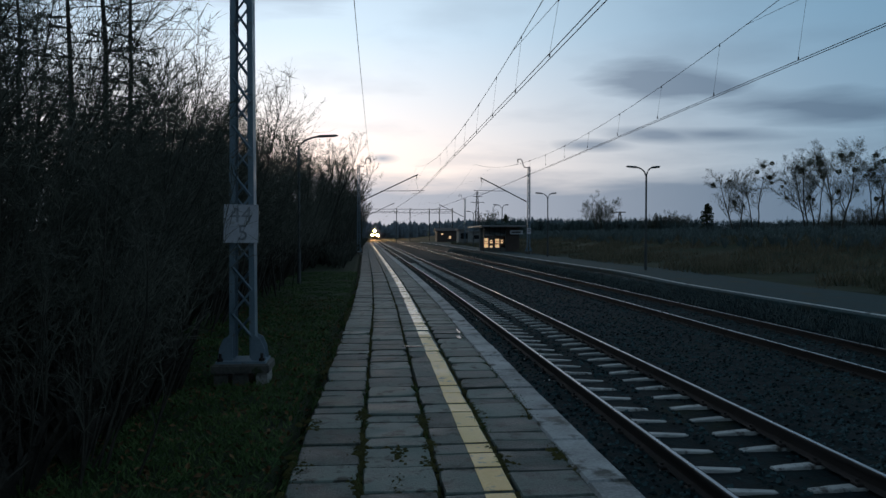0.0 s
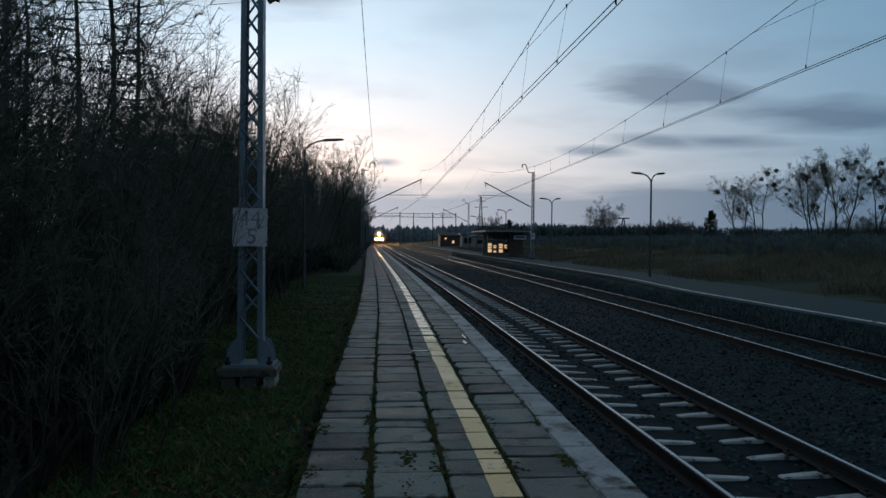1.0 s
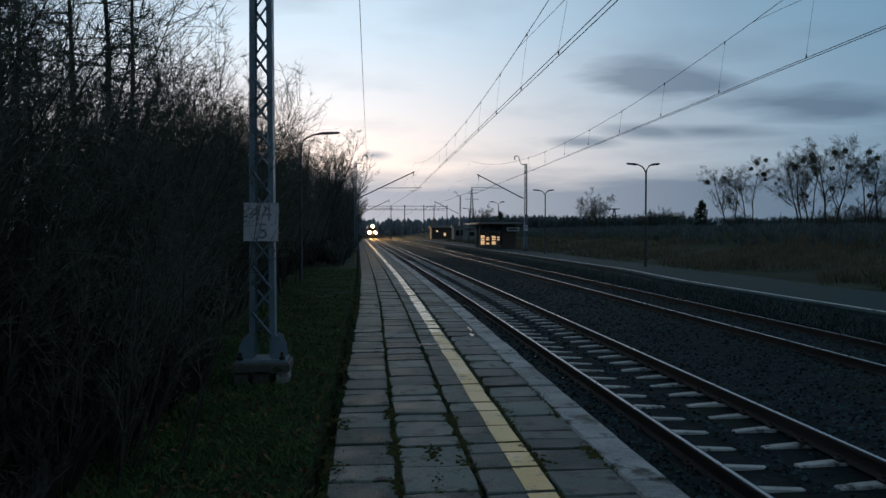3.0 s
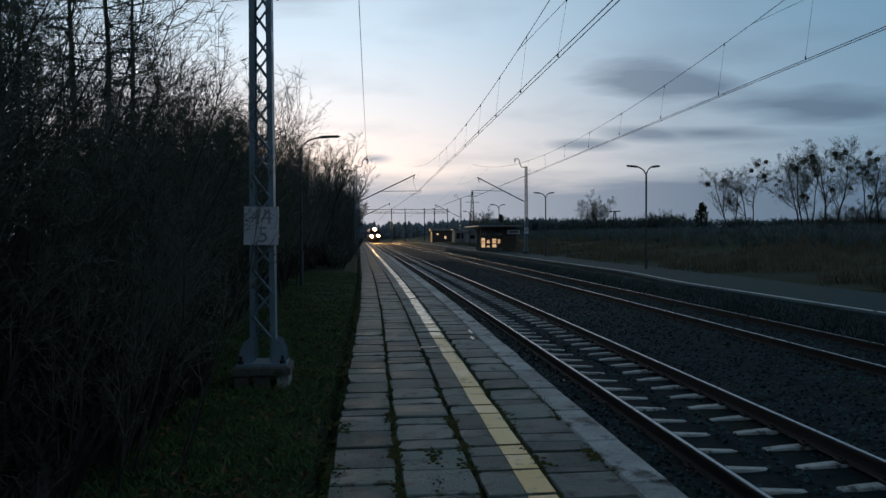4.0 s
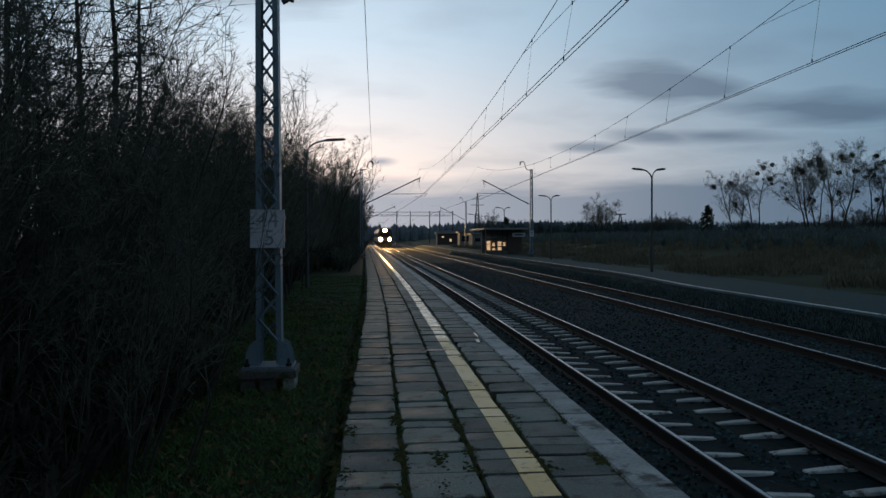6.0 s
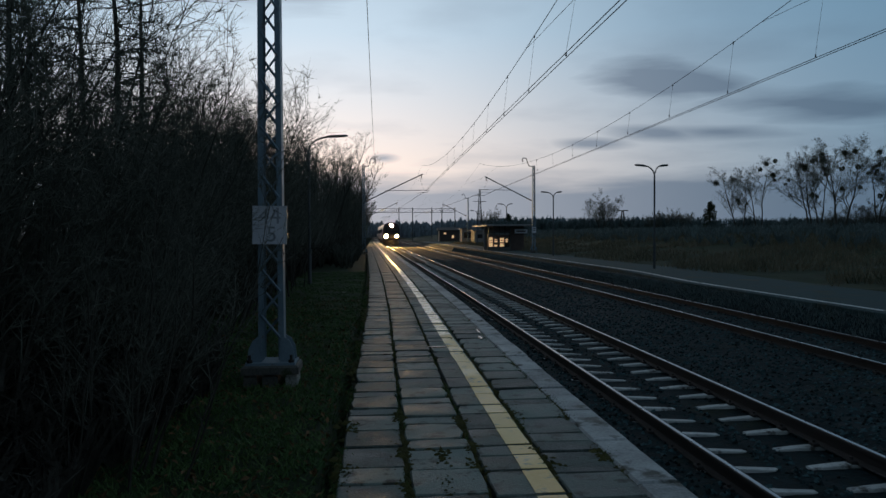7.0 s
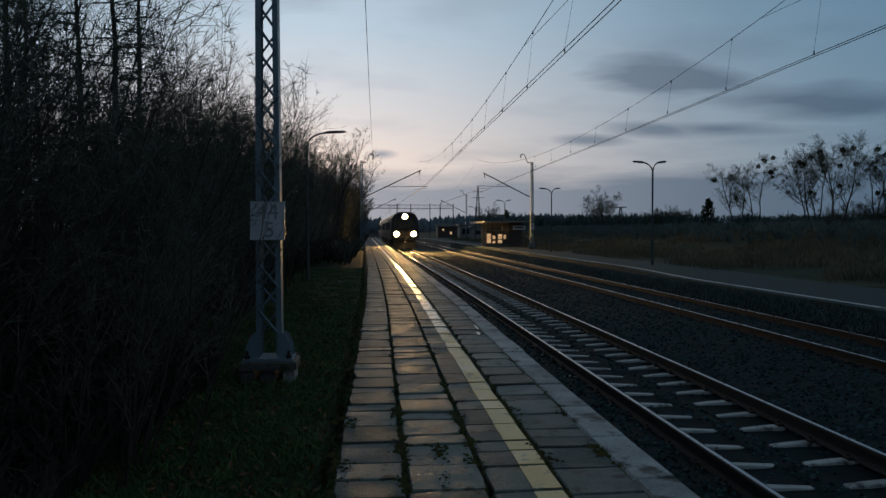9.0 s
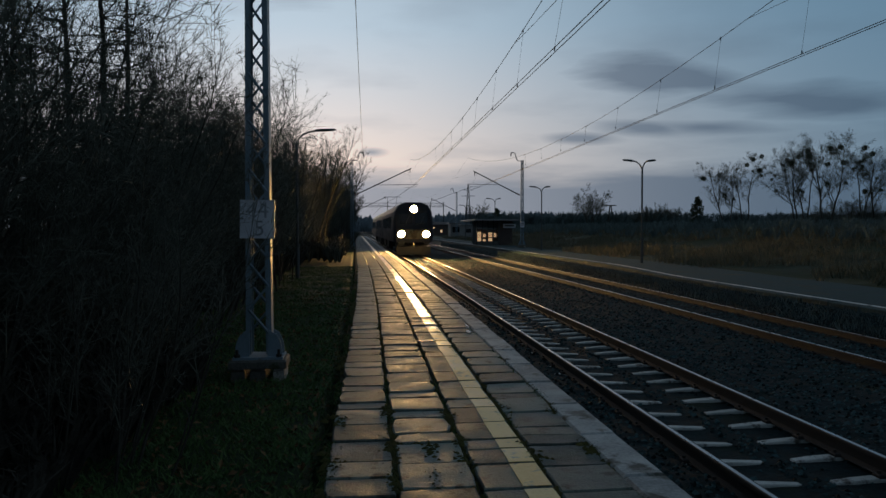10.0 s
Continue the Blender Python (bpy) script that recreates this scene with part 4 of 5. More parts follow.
def make_larch(seed, height):
    rng = random.Random(seed)
    b = Build()
    top = [Vector((rng.uniform(-0.015, 0.015) * i, rng.uniform(-0.015, 0.015) * i, height * i / 8 - 0.1)) for i in range(9)]
    b.tube(top, [height * 0.0085 * (1 - 0.9 * i / 8) for i in range(9)], 7, 0)
    plan = ((4, 3, 12, 0.26, 55, -0.015), (1, 3, 3, 0.45, 45, 0.02), (1, 3, 0, 0, 0, 0.0))
    z = height * 0.22
    while z < height * 0.98:
        i = min(int(z / height * 8), 7)
        at = top[i].lerp(top[i + 1], z / height * 8 - i)
        for k in range(rng.randint(3, 5)):
            a = rng.uniform(0, 6.28)
            d = Vector((math.cos(a), math.sin(a), rng.uniform(-0.05, 0.22))).normalized()
            grow(b, rng, at, d, (0.30 + 0.22 * (height - z)) * rng.uniform(0.6, 1.1), 0.026, 0, plan)
        z += rng.uniform(0.28, 0.5)
    b.s = [0 if i < 56 else 1 for i in range(len(b.f))]
    return split_thing("larch", b, "tall bare larch with level branches", "tree", "larches behind the thicket")


def clump(b, rng, at, size, slot, count=70):
    """A ball of short forked sprigs, as mistletoe grows."""
    for k in range(count):
        d = Vector((rng.gauss(0, 1), rng.gauss(0, 1), rng.gauss(0, 1))).normalized()
        q = at + d * size * rng.uniform(0.75, 1.1)
        side = d.cross(Vector((rng.gauss(0, 1), rng.gauss(0, 1), rng.gauss(0, 1)))).normalized() * size * 0.30
        n = len(b.v)
        mid = at + d * size * 0.35
        b.v += [tuple(mid - side * 0.4), tuple(mid + side * 0.4), tuple(q + side), tuple(q - side)]
        b.f.append((n, n + 1, n + 2, n + 3))
        b.s.append(slot)


def make_tall_tree(seed, height, balls, spread=26, stems=2, limbs=12, lean=0.19):
    """Stems that rise bare, then part into steep limbs with a rounded crown of fine twigs."""
    rng = random.Random(seed)
    b = Build()
    plan = ((8, 6, limbs, 0.50, spread + 18, 0.03), (4, 4, 12, 0.46, 42, 0.04), (3, 3, 7, 0.48, 44, 0.02), (1, 3, 3, 0.7, 40, 0.0), (1, 3, 0, 0, 0, 0.0))
    for k in range(stems):
        a = k * 6.28 / stems + rng.uniform(-0.4, 0.4)
        d = Vector((math.cos(a) * lean, math.sin(a) * lean, 1)).normalized()
        grow(b, rng, Vector((math.cos(a) * 0.4, math.sin(a) * 0.4, -0.3)), d, height * rng.uniform(0.86, 1.0), height * 0.012, 0, plan, 0, 0.011, 0.30)
    crown = [v for v in b.v if v[2] > height * 0.32]
    sprigs(b, rng, crown, 4800, 0.25, 0.75, 0.009)
    tips = [Vector(v) for v in crown if v[2] > height * 0.45]
    for k in range(balls):
        clump(b, rng, rng.choice(tips), rng.uniform(0.26, 0.52), 2)
    return split_thing("tall_tree", b, "tall bare tree dotted with dark mistletoe balls", "tree", "tall trees on the field")


def set_at(ob, x, y, z, turn, size):
    ob.scale = (size,) * 3
    ob.matrix_basis = pose(x, y, z, 0, 0, turn) @ Matrix.Diagonal((size, size, size, 1))
    return ob


def scatter_plants(kinds, spots):
    for k, (x, y, z, turn, size) in enumerate(spots):
        src = kinds[k % len(kinds)]
        if k < len(kinds):
            spare = src
        else:
            spare = copy_thing(src, pose(0, 0, 0))
        set_at(spare, x, y, z, turn, size)


def tall_to(ob, top):
    """The size at which a plant reaches the given height."""
    return top / max(v.co.z for child in ob.children for v in child.data.vertices)


def thicket():
    rng = random.Random(11)
    spots = []
    for y in steps(3.2, 24, 0.8):
        x = -2.95 - rng.uniform(0, 0.5) - max(0.0, 0.10 * (7.5 - y))
        spots.append((x, y, 0, rng.uniform(-25, 25) if y < 17 else rng.uniform(70, 290), rng.uniform(0.75, 1.0) * (0.9 if 6.5 < y < 11.5 else 1.0)))
        if rng.random() < 0.65:
            spots.append((x - rng.uniform(1.0, 1.8), y + rng.uniform(-0.5, 0.5), 0, rng.uniform(-30, 30) if y < 18 else rng.uniform(70, 290), rng.uniform(0.8, 1.05)))
    spots += [(-1.72, 5.3, -0.05, 8, 0.54), (-2.35, 6.5, -0.05, 15, 0.56), (-2.2, 7.8, -0.05, 0, 0.40)]
    rng.shuffle(spots)
    scatter_plants([make_bush(s, h, n, 0.33) for s, h, n in ((1, 4.2, 15), (2, 4.8, 14), (3, 5.2, 14), (4, 4.5, 16))], spots)
    spots = []
    for y in steps(12, 140, 1.7, 1.012):
        near = min(max((y - 26) / 45, 0.0), 1.0) * 2.1
        top = min(4.3 + 0.125 * (y - 13), 8.8)
        spots.append((-3.7 + near - rng.uniform(0, 1.2), y, 0, rng.uniform(0, 360), top * rng.uniform(0.82, 1.02)))
        if y < 22 and rng.random() < 0.4:
            continue
        top = min(5.2 + 0.14 * (y - 17), 9.6)
        spots.append((-5.4 + near - rng.uniform(0, 2.2), y + rng.uniform(-0.6, 0.6), 0, rng.uniform(0, 360), top * rng.uniform(0.82, 1.02)))
    rng.shuffle(spots)
    kinds = [make_sapling(seed, h) for seed, h in ((21, 7.6), (22, 8.2), (23, 8.8), (24, 7.2), (25, 8.0))]
    unit = [tall_to(k, 1.0) for k in kinds]
    scatter_plants(kinds, [(x, y, z, turn, top * unit[k % 5]) for k, (x, y, z, turn, top) in enumerate(spots)])
    spots = [(-9.3, 20.0, 0, 0, 1.0), (-7.9, 21.0, 0, 130, 1.0), (-6.75, 20.2, 0, 250, 0.95), (-6.75, 22.3, 0, 60, 0.98), (-10.6, 21.5, 0, 190, 1.0), (-12.0, 27.0, 0, 300, 1.1)]
    scatter_plants([make_larch(31, 14.0), make_larch(32, 13.0)], spots)


thicket()


def big_trees():
    kinds = [make_tall_tree(41, 14.0, 6), make_tall_tree(42, 14.5, 8)]
    size = [tall_to(k, 1.0) for k in kinds]
    spots = [(66.0, 128, 13.2, 0), (69.0, 127, 14.6, 140), (74.4, 120, 15.4, 80), (76.6, 121, 15.8, 210), (79.9, 120, 18.4, 300), (85.2, 118, 15.9, 40), (88.6, 119, 15.2, 170)]
    scatter_plants(kinds, [(x, y, 1.0, turn, top * size[k % 2]) for k, (x, y, top, turn) in enumerate(spots)])
    lone = make_tall_tree(47, 9.5, 0, 22, 6, 11, 0.34)
    unit = tall_to(lone, 1.0)
    spots = [(47.5, 150, 10.4, 0), (30.0, 190, 8.5, 100), (59.0, 153, 5.4, 20), (61.5, 158, 6.0, 75), (63.5, 156, 6.4, 130), (65.5, 160, 6.8, 200), (67.6, 157, 6.2, 280), (69.5, 161, 6.6, 320), (56.5, 162, 4.8, 40), (84.0, 128, 6.2, 10), (88.0, 127, 7.4, 90), (91.5, 127, 7.0, 150), (94.0, 126, 6.5, 260)]
    scatter_plants([lone], [(x, y, 0.8, turn, top * unit) for x, y, top, turn in spots])


big_trees()


def stuff_mesh(name, b, material, label, category):
    return tagged(new(name, b.mesh(name, material)), label, category, kind="stuff")


def grass_blades():
    rng = random.Random(8)
    b = Build()

    def blade(x, y, z, tall, wide, lean):
        a = rng.uniform(0, 6.28)
        dx, dy = math.cos(a) * wide, math.sin(a) * wide
        lx, ly = rng.gauss(0, lean) * tall, rng.gauss(0, lean) * tall
        n = len(b.v)
        b.v += [(x - dx, y - dy, z - 0.01), (x + dx, y + dy, z - 0.01), (x + lx, y + ly, z + tall)]
        b.f.append((n, n + 1, n + 2))

    for k in range(52000):
        y = 2.5 + 30 * rng.random() ** 1.8
        x = -0.22 - 2.9 * rng.random() ** 1.1
        if noise.noise((x * 1.3, y * 1.3, 5)) < -0.22 and rng.random() < 0.6:
            continue
        blade(x, y, ground_height(x, y), rng.uniform(0.03, 0.09), 0.006, 0.7)
    for k in range(26000):
        y = 2.5 + 14 * rng.random() ** 1.6
        x = -0.25 - 2.2 * rng.random()
        if noise.noise((x * 2.1, y * 2.1, 3)) > -0.05 or rng.random() < 0.45:
            blade(x, y, ground_height(x, y) + rng.uniform(0, 0.03), rng.uniform(0.015, 0.04), rng.uniform(0.005, 0.012), 1.5)
    for k in range(16000):
        y = 2.5 + 26 * rng.random() ** 1.9
        col = rng.choice((0.215, 0.73, 1.205, 1.205, 1.71, 1.71, -0.24))
        if noise.noise((col * 3, y * 0.9, 2)) < 0.0:
            continue
        blade(col + rng.gauss(0, 0.026), y, -0.03, rng.uniform(0.025, 0.055), 0.006, 0.6)
    b.s = [0] * len(b.f)
    stuff_mesh("grass", b, M["blade"], "short dark green winter grass and moss tufts", "grass")
    b = Build()
    for k in range(18000):
        y = 6 + 80 * rng.random() ** 1.4
        x = 9.60 + rng.uniform(0, 0.42)
        blade(x + bend(y), y, bed_height(x, y) - 0.02, rng.uniform(0.05, 0.16), 0.012, 0.4)
    b.s = [0] * len(b.f)
    stuff_mesh("verge_grass", b, M["brush"], "dull dark grass along the opposite platform edge", "grass")
    b = Build()
    for k in range(60000):
        y = 12 + 110 * rng.random() ** 1.5
        x = 13.65 + 17 * rng.random()
        if noise.noise((x * 0.25, y * 0.25, 9)) < -0.18:
            continue
        blade(x + bend(y), y, ground_height(x, y), rng.uniform(0.15, 0.5), 0.02, 0.35)
    b.s = [0] * len(b.f)
    stuff_mesh("dry_grass", b, M["dry"], "dry brown grass on the bank", "grass")


grass_blades()


def leaf_litter():
    """Fallen leaves, curled, on the verge and along the platform edge."""
    rng = random.Random(23)
    b = Build()
    for k in range(2600):
        y = 3.0 + 16 * rng.random() ** 1.5
        x = -0.15 - 2.4 * rng.random() ** 1.2
        z = ground_height(x, y) + rng.uniform(0.02, 0.06)
        m = pose(x, y, z, rng.uniform(-50, 50), rng.uniform(-50, 50), rng.uniform(0, 360))
        r = rng.uniform(0.012, 0.028)
        n = len(b.v)
        b.v += [tuple(m @ Vector(p)) for p in ((-r * 1.5, 0, 0), (0, -r * 0.7, r * 0.3), (r * 1.5, 0, 0), (0, r * 0.7, r * 0.3))]
        b.f += [(n, n + 1, n + 2), (n, n + 2, n + 3)]
    b.s = [0] * len(b.f)
    stuff_mesh("fallen_leaves", b, M["leaf"], "brown fallen leaves scattered on the verge", "leaves")


leaf_litter()


def scrub(name, count, area, tall, label, seed, sprays=14, slim=0.05, twigs=3, material="twig"):
    """Low far bushes: sprays of thin twigs."""
    rng = random.Random(seed)
    b = Build()
    for k in range(count):
        x, y = area(rng)
        z = ground_height(x, y)
        h = tall * rng.uniform(0.6, 1.2)
        for j in range(sprays):
            a = rng.uniform(0, 6.28)
            q = rng.uniform(0.1, 0.55) * h
            p = Vector((x, y, z - 0.1))
            e = Vector((x + math.cos(a) * q, y + math.sin(a) * q, z + h * rng.uniform(0.6, 1.0)))
            m = p.lerp(e, 0.5) + Vector((0, 0, 0.1 * h))
            n = len(b.v)
            wide = Vector((math.sin(a + 1.2), -math.cos(a + 1.2), 0)) * h * slim
            b.v += [tuple(p), tuple(m + wide), tuple(e), tuple(m - wide)]
            b.f.append((n, n + 1, n + 2, n + 3))
            for c in range(twigs):
                f = rng.uniform(0.0 if twigs > 3 else 0.4, 1)
                o = m.lerp(e, f)
                t = o + Vector((rng.gauss(0, 0.16), rng.gauss(0, 0.16), rng.uniform(0.05, 0.25))) * h
                n = len(b.v)
                b.v += [tuple(o - wide * 0.4), tuple(o + wide * 0.4), tuple(t)]
                b.f.append((n, n + 1, n + 2))
    b.s = [0] * len(b.f)
    stuff_mesh(name, b, M[material], label, "shrubs")


scrub("shrubs", 1500, lambda g: (g.uniform(23, 42), 20 + 150 * g.random()), 0.85, "low shrubs along the top of the bank, haze in their colour", 3, material="brush")
scrub("undergrowth", 1700, lambda g: (-2.9 - 4.5 * g.random() ** 1.3, 2.0 + 60 * g.random() ** 1.9), 1.15, "dark tangled undergrowth below the thicket", 4, material="bark")
scrub("brambles", 520, lambda g: (-1.75 - 2.4 * g.random() ** 0.8, 2.4 + 6.5 * g.random()), 0.62, "dark low brambles at the foot of the bushes", 12, 16, material="bark")
scrub("thicket_brush", 340, lambda g: (-3.2 - 3.6 * g.random(), 18 + 55 * g.random() ** 1.1), 2.7, "dense fine brush filling the thicket", 14, 22, 0.006, 10)
scrub("verge_brush", 700, lambda g: (-1.1 - 3.0 * g.random(), 36 + 110 * g.random()), 1.0, "dark brush between platform and thicket", 9)
scrub("field_hedge", 420, lambda g: (g.uniform(28, 130), g.uniform(150, 190)), 3.4, "bare hedge across the field, haze in its colour", 6, 22, material="brush")


def hazy_woods():
    rng = random.Random(17)
    b = Build()
    for k in range(3400):
        x = rng.uniform(-70, 520)
        y = rng.uniform(290, 380) if x < 140 else rng.uniform(250, 340)
        h = rng.uniform(5.0, 7.6) * (1.0 if 30 < x < 140 else 0.85) * 1.1
        kind = rng.random()
        layers = 5
        n = len(b.v)
        for i in range(layers + 1):
            f = i / layers
            r = h * (0.15 * (1 - f) + 0.01) if kind < 0.06 else h * 0.21 * math.sqrt(max(0.0, 1 - (2 * f - 0.9) ** 2 * 0.8)) * (1 - 0.3 * f)
            for j in range(6):
                a = j * 1.047 + i * 0.4
                q = r * rng.uniform(0.6, 1.3)
                b.v.append((x + math.cos(a) * q, y + math.sin(a) * q, h * f * rng.uniform(0.95, 1.05)))
        for i in range(layers):
            for j in range(6):
                a0, a1 = n + i * 6 + j, n + i * 6 + (j + 1) % 6
                b.f.append((a0, a1, a1 + 6, a0 + 6))
    b.s = [0] * len(b.f)
    stuff_mesh("distant_woods", b, M["far"], "distant woods along the skyline, haze in their colour", "woods")


hazy_woods()


def small_far_things():
    pylon = thing("power_pylon", "distant slender lattice power pylon", "pylon")
    x, y, h = 26.6, 186.0, 12.5
    b = Build()
    for sx, sy in ((-1, -1), (1, -1), (1, 1), (-1, 1)):
        b.tube([(x + sx * 0.7, y + sy * 0.7, -0.1), (x + sx * 0.12, y + sy * 0.12, h)], 0.07, 4)
    for i in range(10):
        f, g = i / 10, (i + 1) / 10
        for s in (-1, 1):
            b.tube([(x - s * (0.7 - 0.58 * f), y - 0.6, h * f), (x + s * (0.7 - 0.58 * g), y - 0.5, h * g)], 0.04, 4)
    part("tower", b, M["metal"], pylon)
    for z, w in ((h * 0.78, 1.7), (h * 0.9, 1.2)):
        part("crossarm", Build().box(x - w, y - 0.08, z - 0.06, x + w, y + 0.08, z + 0.06), M["metal"], pylon)
    poles = thing("wooden_pole", "distant double wooden line pole", "pole", "field poles")
    part("leg", Build().tube([(-0.9, 0, -0.1), (-0.1, 0, 5.8)], 0.13, 6), M["bark"], poles)
    part("leg", Build().tube([(0.9, 0, -0.1), (0.1, 0, 5.8)], 0.13, 6), M["bark"], poles)
    part("crossarm", Build().box(-1.3, -0.08, 5.6, 1.3, 0.08, 5.8), M["bark"], poles)
    poles.matrix_basis = pose(55.0, 160.0, 0.9)
    for x in (86.5, 88.6):
        post = thing("field_post", "thin dark post standing on the field", "post", "field posts")
        part("shaft", Build().tube([(0, 0, -0.2), (0, 0, 3.6)], 0.09, 6), M["metal"], post)
        post.matrix_basis = pose(x, 141.0, 1.1)
    barn = thing("distant_barn", "distant low barn with a pale roof", "barn")
    part("wall", Build().box(86, 180, 0.9, 96, 188, 3.2), M["wall"], barn)
    b = Build()
    b.v = [(85.5, 179.5, 3.2), (96.5, 179.5, 3.2), (96.5, 188.5, 3.2), (85.5, 188.5, 3.2), (85.5, 184, 4.8), (96.5, 184, 4.8)]
    b.f = [(0, 1, 5, 4), (2, 3, 4, 5), (0, 4, 3), (1, 2, 5), (3, 2, 1, 0)]
    b.s = [0] * 5
    part("roof", b, M["plate"], barn, "pale sheet roof")
    rng = random.Random(3)
    b = Build().tube([(0, 0, -0.1), (0, 0, 6.0)], [0.22, 0.03], 6)
    for k in range(110):
        f = rng.random()
        wide = 1.5 * (1.05 - f) * math.sqrt(0.15 + f)
        clump(b, rng, Vector((rng.gauss(0, 1) * wide, rng.gauss(0, 1) * wide, 0.5 + 6.3 * f)), rng.uniform(0.25, 0.5), 2, 26)
    fir = split_thing("evergreen_tree", b, "dark dense evergreen tree beside the field", "tree", "evergreens")
    set_at(fir, 71.5, 152, 0.9, 0, 1.05)
    set_at(copy_thing(fir, pose(0, 0, 0)), 32.0, 175, 0.4, 90, 0.85)


small_far_things()


# ---- the train ----
def make_train():
    train = thing("train", "oncoming dark train with three bright warm headlights", "train")

    def shell(y0, y1, front):
        b = Build()
        prof = [(-1.40, 1.05), (-1.44, 1.6), (-1.42, 2.5), (-1.32, 3.2), (-1.05, 3.65), (-0.55, 3.85), (0.55, 3.85), (1.05, 3.65), (1.32, 3.2), (1.42, 2.5), (1.44, 1.6), (1.40, 1.05)]
        rings = [(y0, 0.86, 0.30), (y0 + 0.12, 0.95, 0.10), (y0 + 0.45, 1.0, 0.0)] if front else [(y0, 1.0, 0.0)]
        rings.append((y1, 1.0, 0.0))
        n0, k = len(b.v), len(prof)
        for y, s, dip in rings:
            b.v += [(px * s, y + (0.5 * max(0.0, pz - 2.2) * dip), 1.05 + (pz - 1.05) * (1 - dip * 0.12)) for px, pz in prof]
        for i in range(len(rings) - 1):
            for j in range(k):
                q = (j + 1) % k
                b.f.append((n0 + i * k + j, n0 + (i + 1) * k + j, n0 + (i + 1) * k + q, n0 + i * k + q))
        b.f.append(tuple(n0 + j for j in range(k)))
        b.f.append(tuple(n0 + (len(rings) - 1) * k + j for j in reversed(range(k))))
        b.s = [0] * len(b.f)
        return b

    part("cab_body", shell(0.0, 20.0, True), M["train"], train, "dark blue car body")
    for k in (1, 2):
        part("car_body", shell(20.5 + 20.5 * (k - 1), 40.0 + 20.5 * (k - 1), False), M["train"], train)
    part("front_band", Build().box(-1.15, -0.035, 1.25, 1.15, 0.0, 1.95, top=0.01), M["train_yellow"], train, "dull front band")
    for x in (-0.95, 0.08):
        w = part("windscreen", Build().box(x, 0.015, 2.30, x + 0.87, 0.07, 3.05), M["dark_glass"], train)
        part("wiper", Build().tube([(x + 0.4, 0.0, 2.3), (x + 0.65, -0.005, 2.85)], 0.012, 4), M["rubber"], w)
    for x, z, r in ((-0.875, 1.60, 0.23), (0.875, 1.60, 0.23), (0.0, 3.36, 0.23)):
        house = Build().tube([(x, -0.12, z), (x, 0.35, z)], r + 0.05, 16)
        lamp = part("headlight", house, M["rubber"], train, "round headlight")
        part("lens", Build().tube([(x, -0.135, z), (x, -0.122, z)], [r * 0.85, r], 16), M["headlight"], lamp, "glowing lens")
    for x in (-0.875, 0.875):
        buf = part("buffer", Build().tube([(x, 0.05, 1.05), (x, -0.5, 1.05)], 0.09, 10), M["rubber"], train)
        part("buffer_plate", Build().tube([(x, -0.5, 1.05), (x, -0.56, 1.05)], 0.22, 14), M["rubber"], buf)
    part("coupler", Build().tube([(0, 0.1, 1.0), (0, -0.35, 0.95), (0, -0.42, 0.7)], 0.06, 6), M["rubber"], train)
    part("snow_plough", Build().box(-1.2, -0.05, 0.15, 1.2, 0.05, 0.75, top=0.02), M["rubber"], train)
    for y in (3.0, 16.5, 23.5, 37.0, 44.0, 57.5):
        bogie = part("bogie", Build().box(-1.05, y - 1.6, 0.35, 1.05, y + 1.6, 0.95, top=0.05), M["rubber"], train)
        for dy in (-1.2, 1.2):
            for x in (-0.75, 0.75):
                part("wheel", Build().tube([(x - 0.06, y + dy, 0.46), (x + 0.06, y + dy, 0.46)], 0.46, 20), M["rust"], bogie)
    for car in (0, 1, 2):
        for k in range(7):
            y = 3.0 + car * 20.5 + k * 2.3
            for x in (-1.43, 1.43):
                part("side_window", Build().box(x - 0.015, y, 2.0, x + 0.015, y + 1.4, 2.85), M["dark_glass"], train)
    b = Build()
    for x in (-0.5, 0.5):
        b.tube([(x, 29.0, 3.9), (x, 30.3, 4.6), (x, 29.2, 5.43)], 0.025, 5)
    b.tube([(-0.9, 29.2, 5.42), (0.9, 29.2, 5.42)], 0.03, 5)
    part("pantograph", b, M["metal"], train)
    return train


train = make_train()


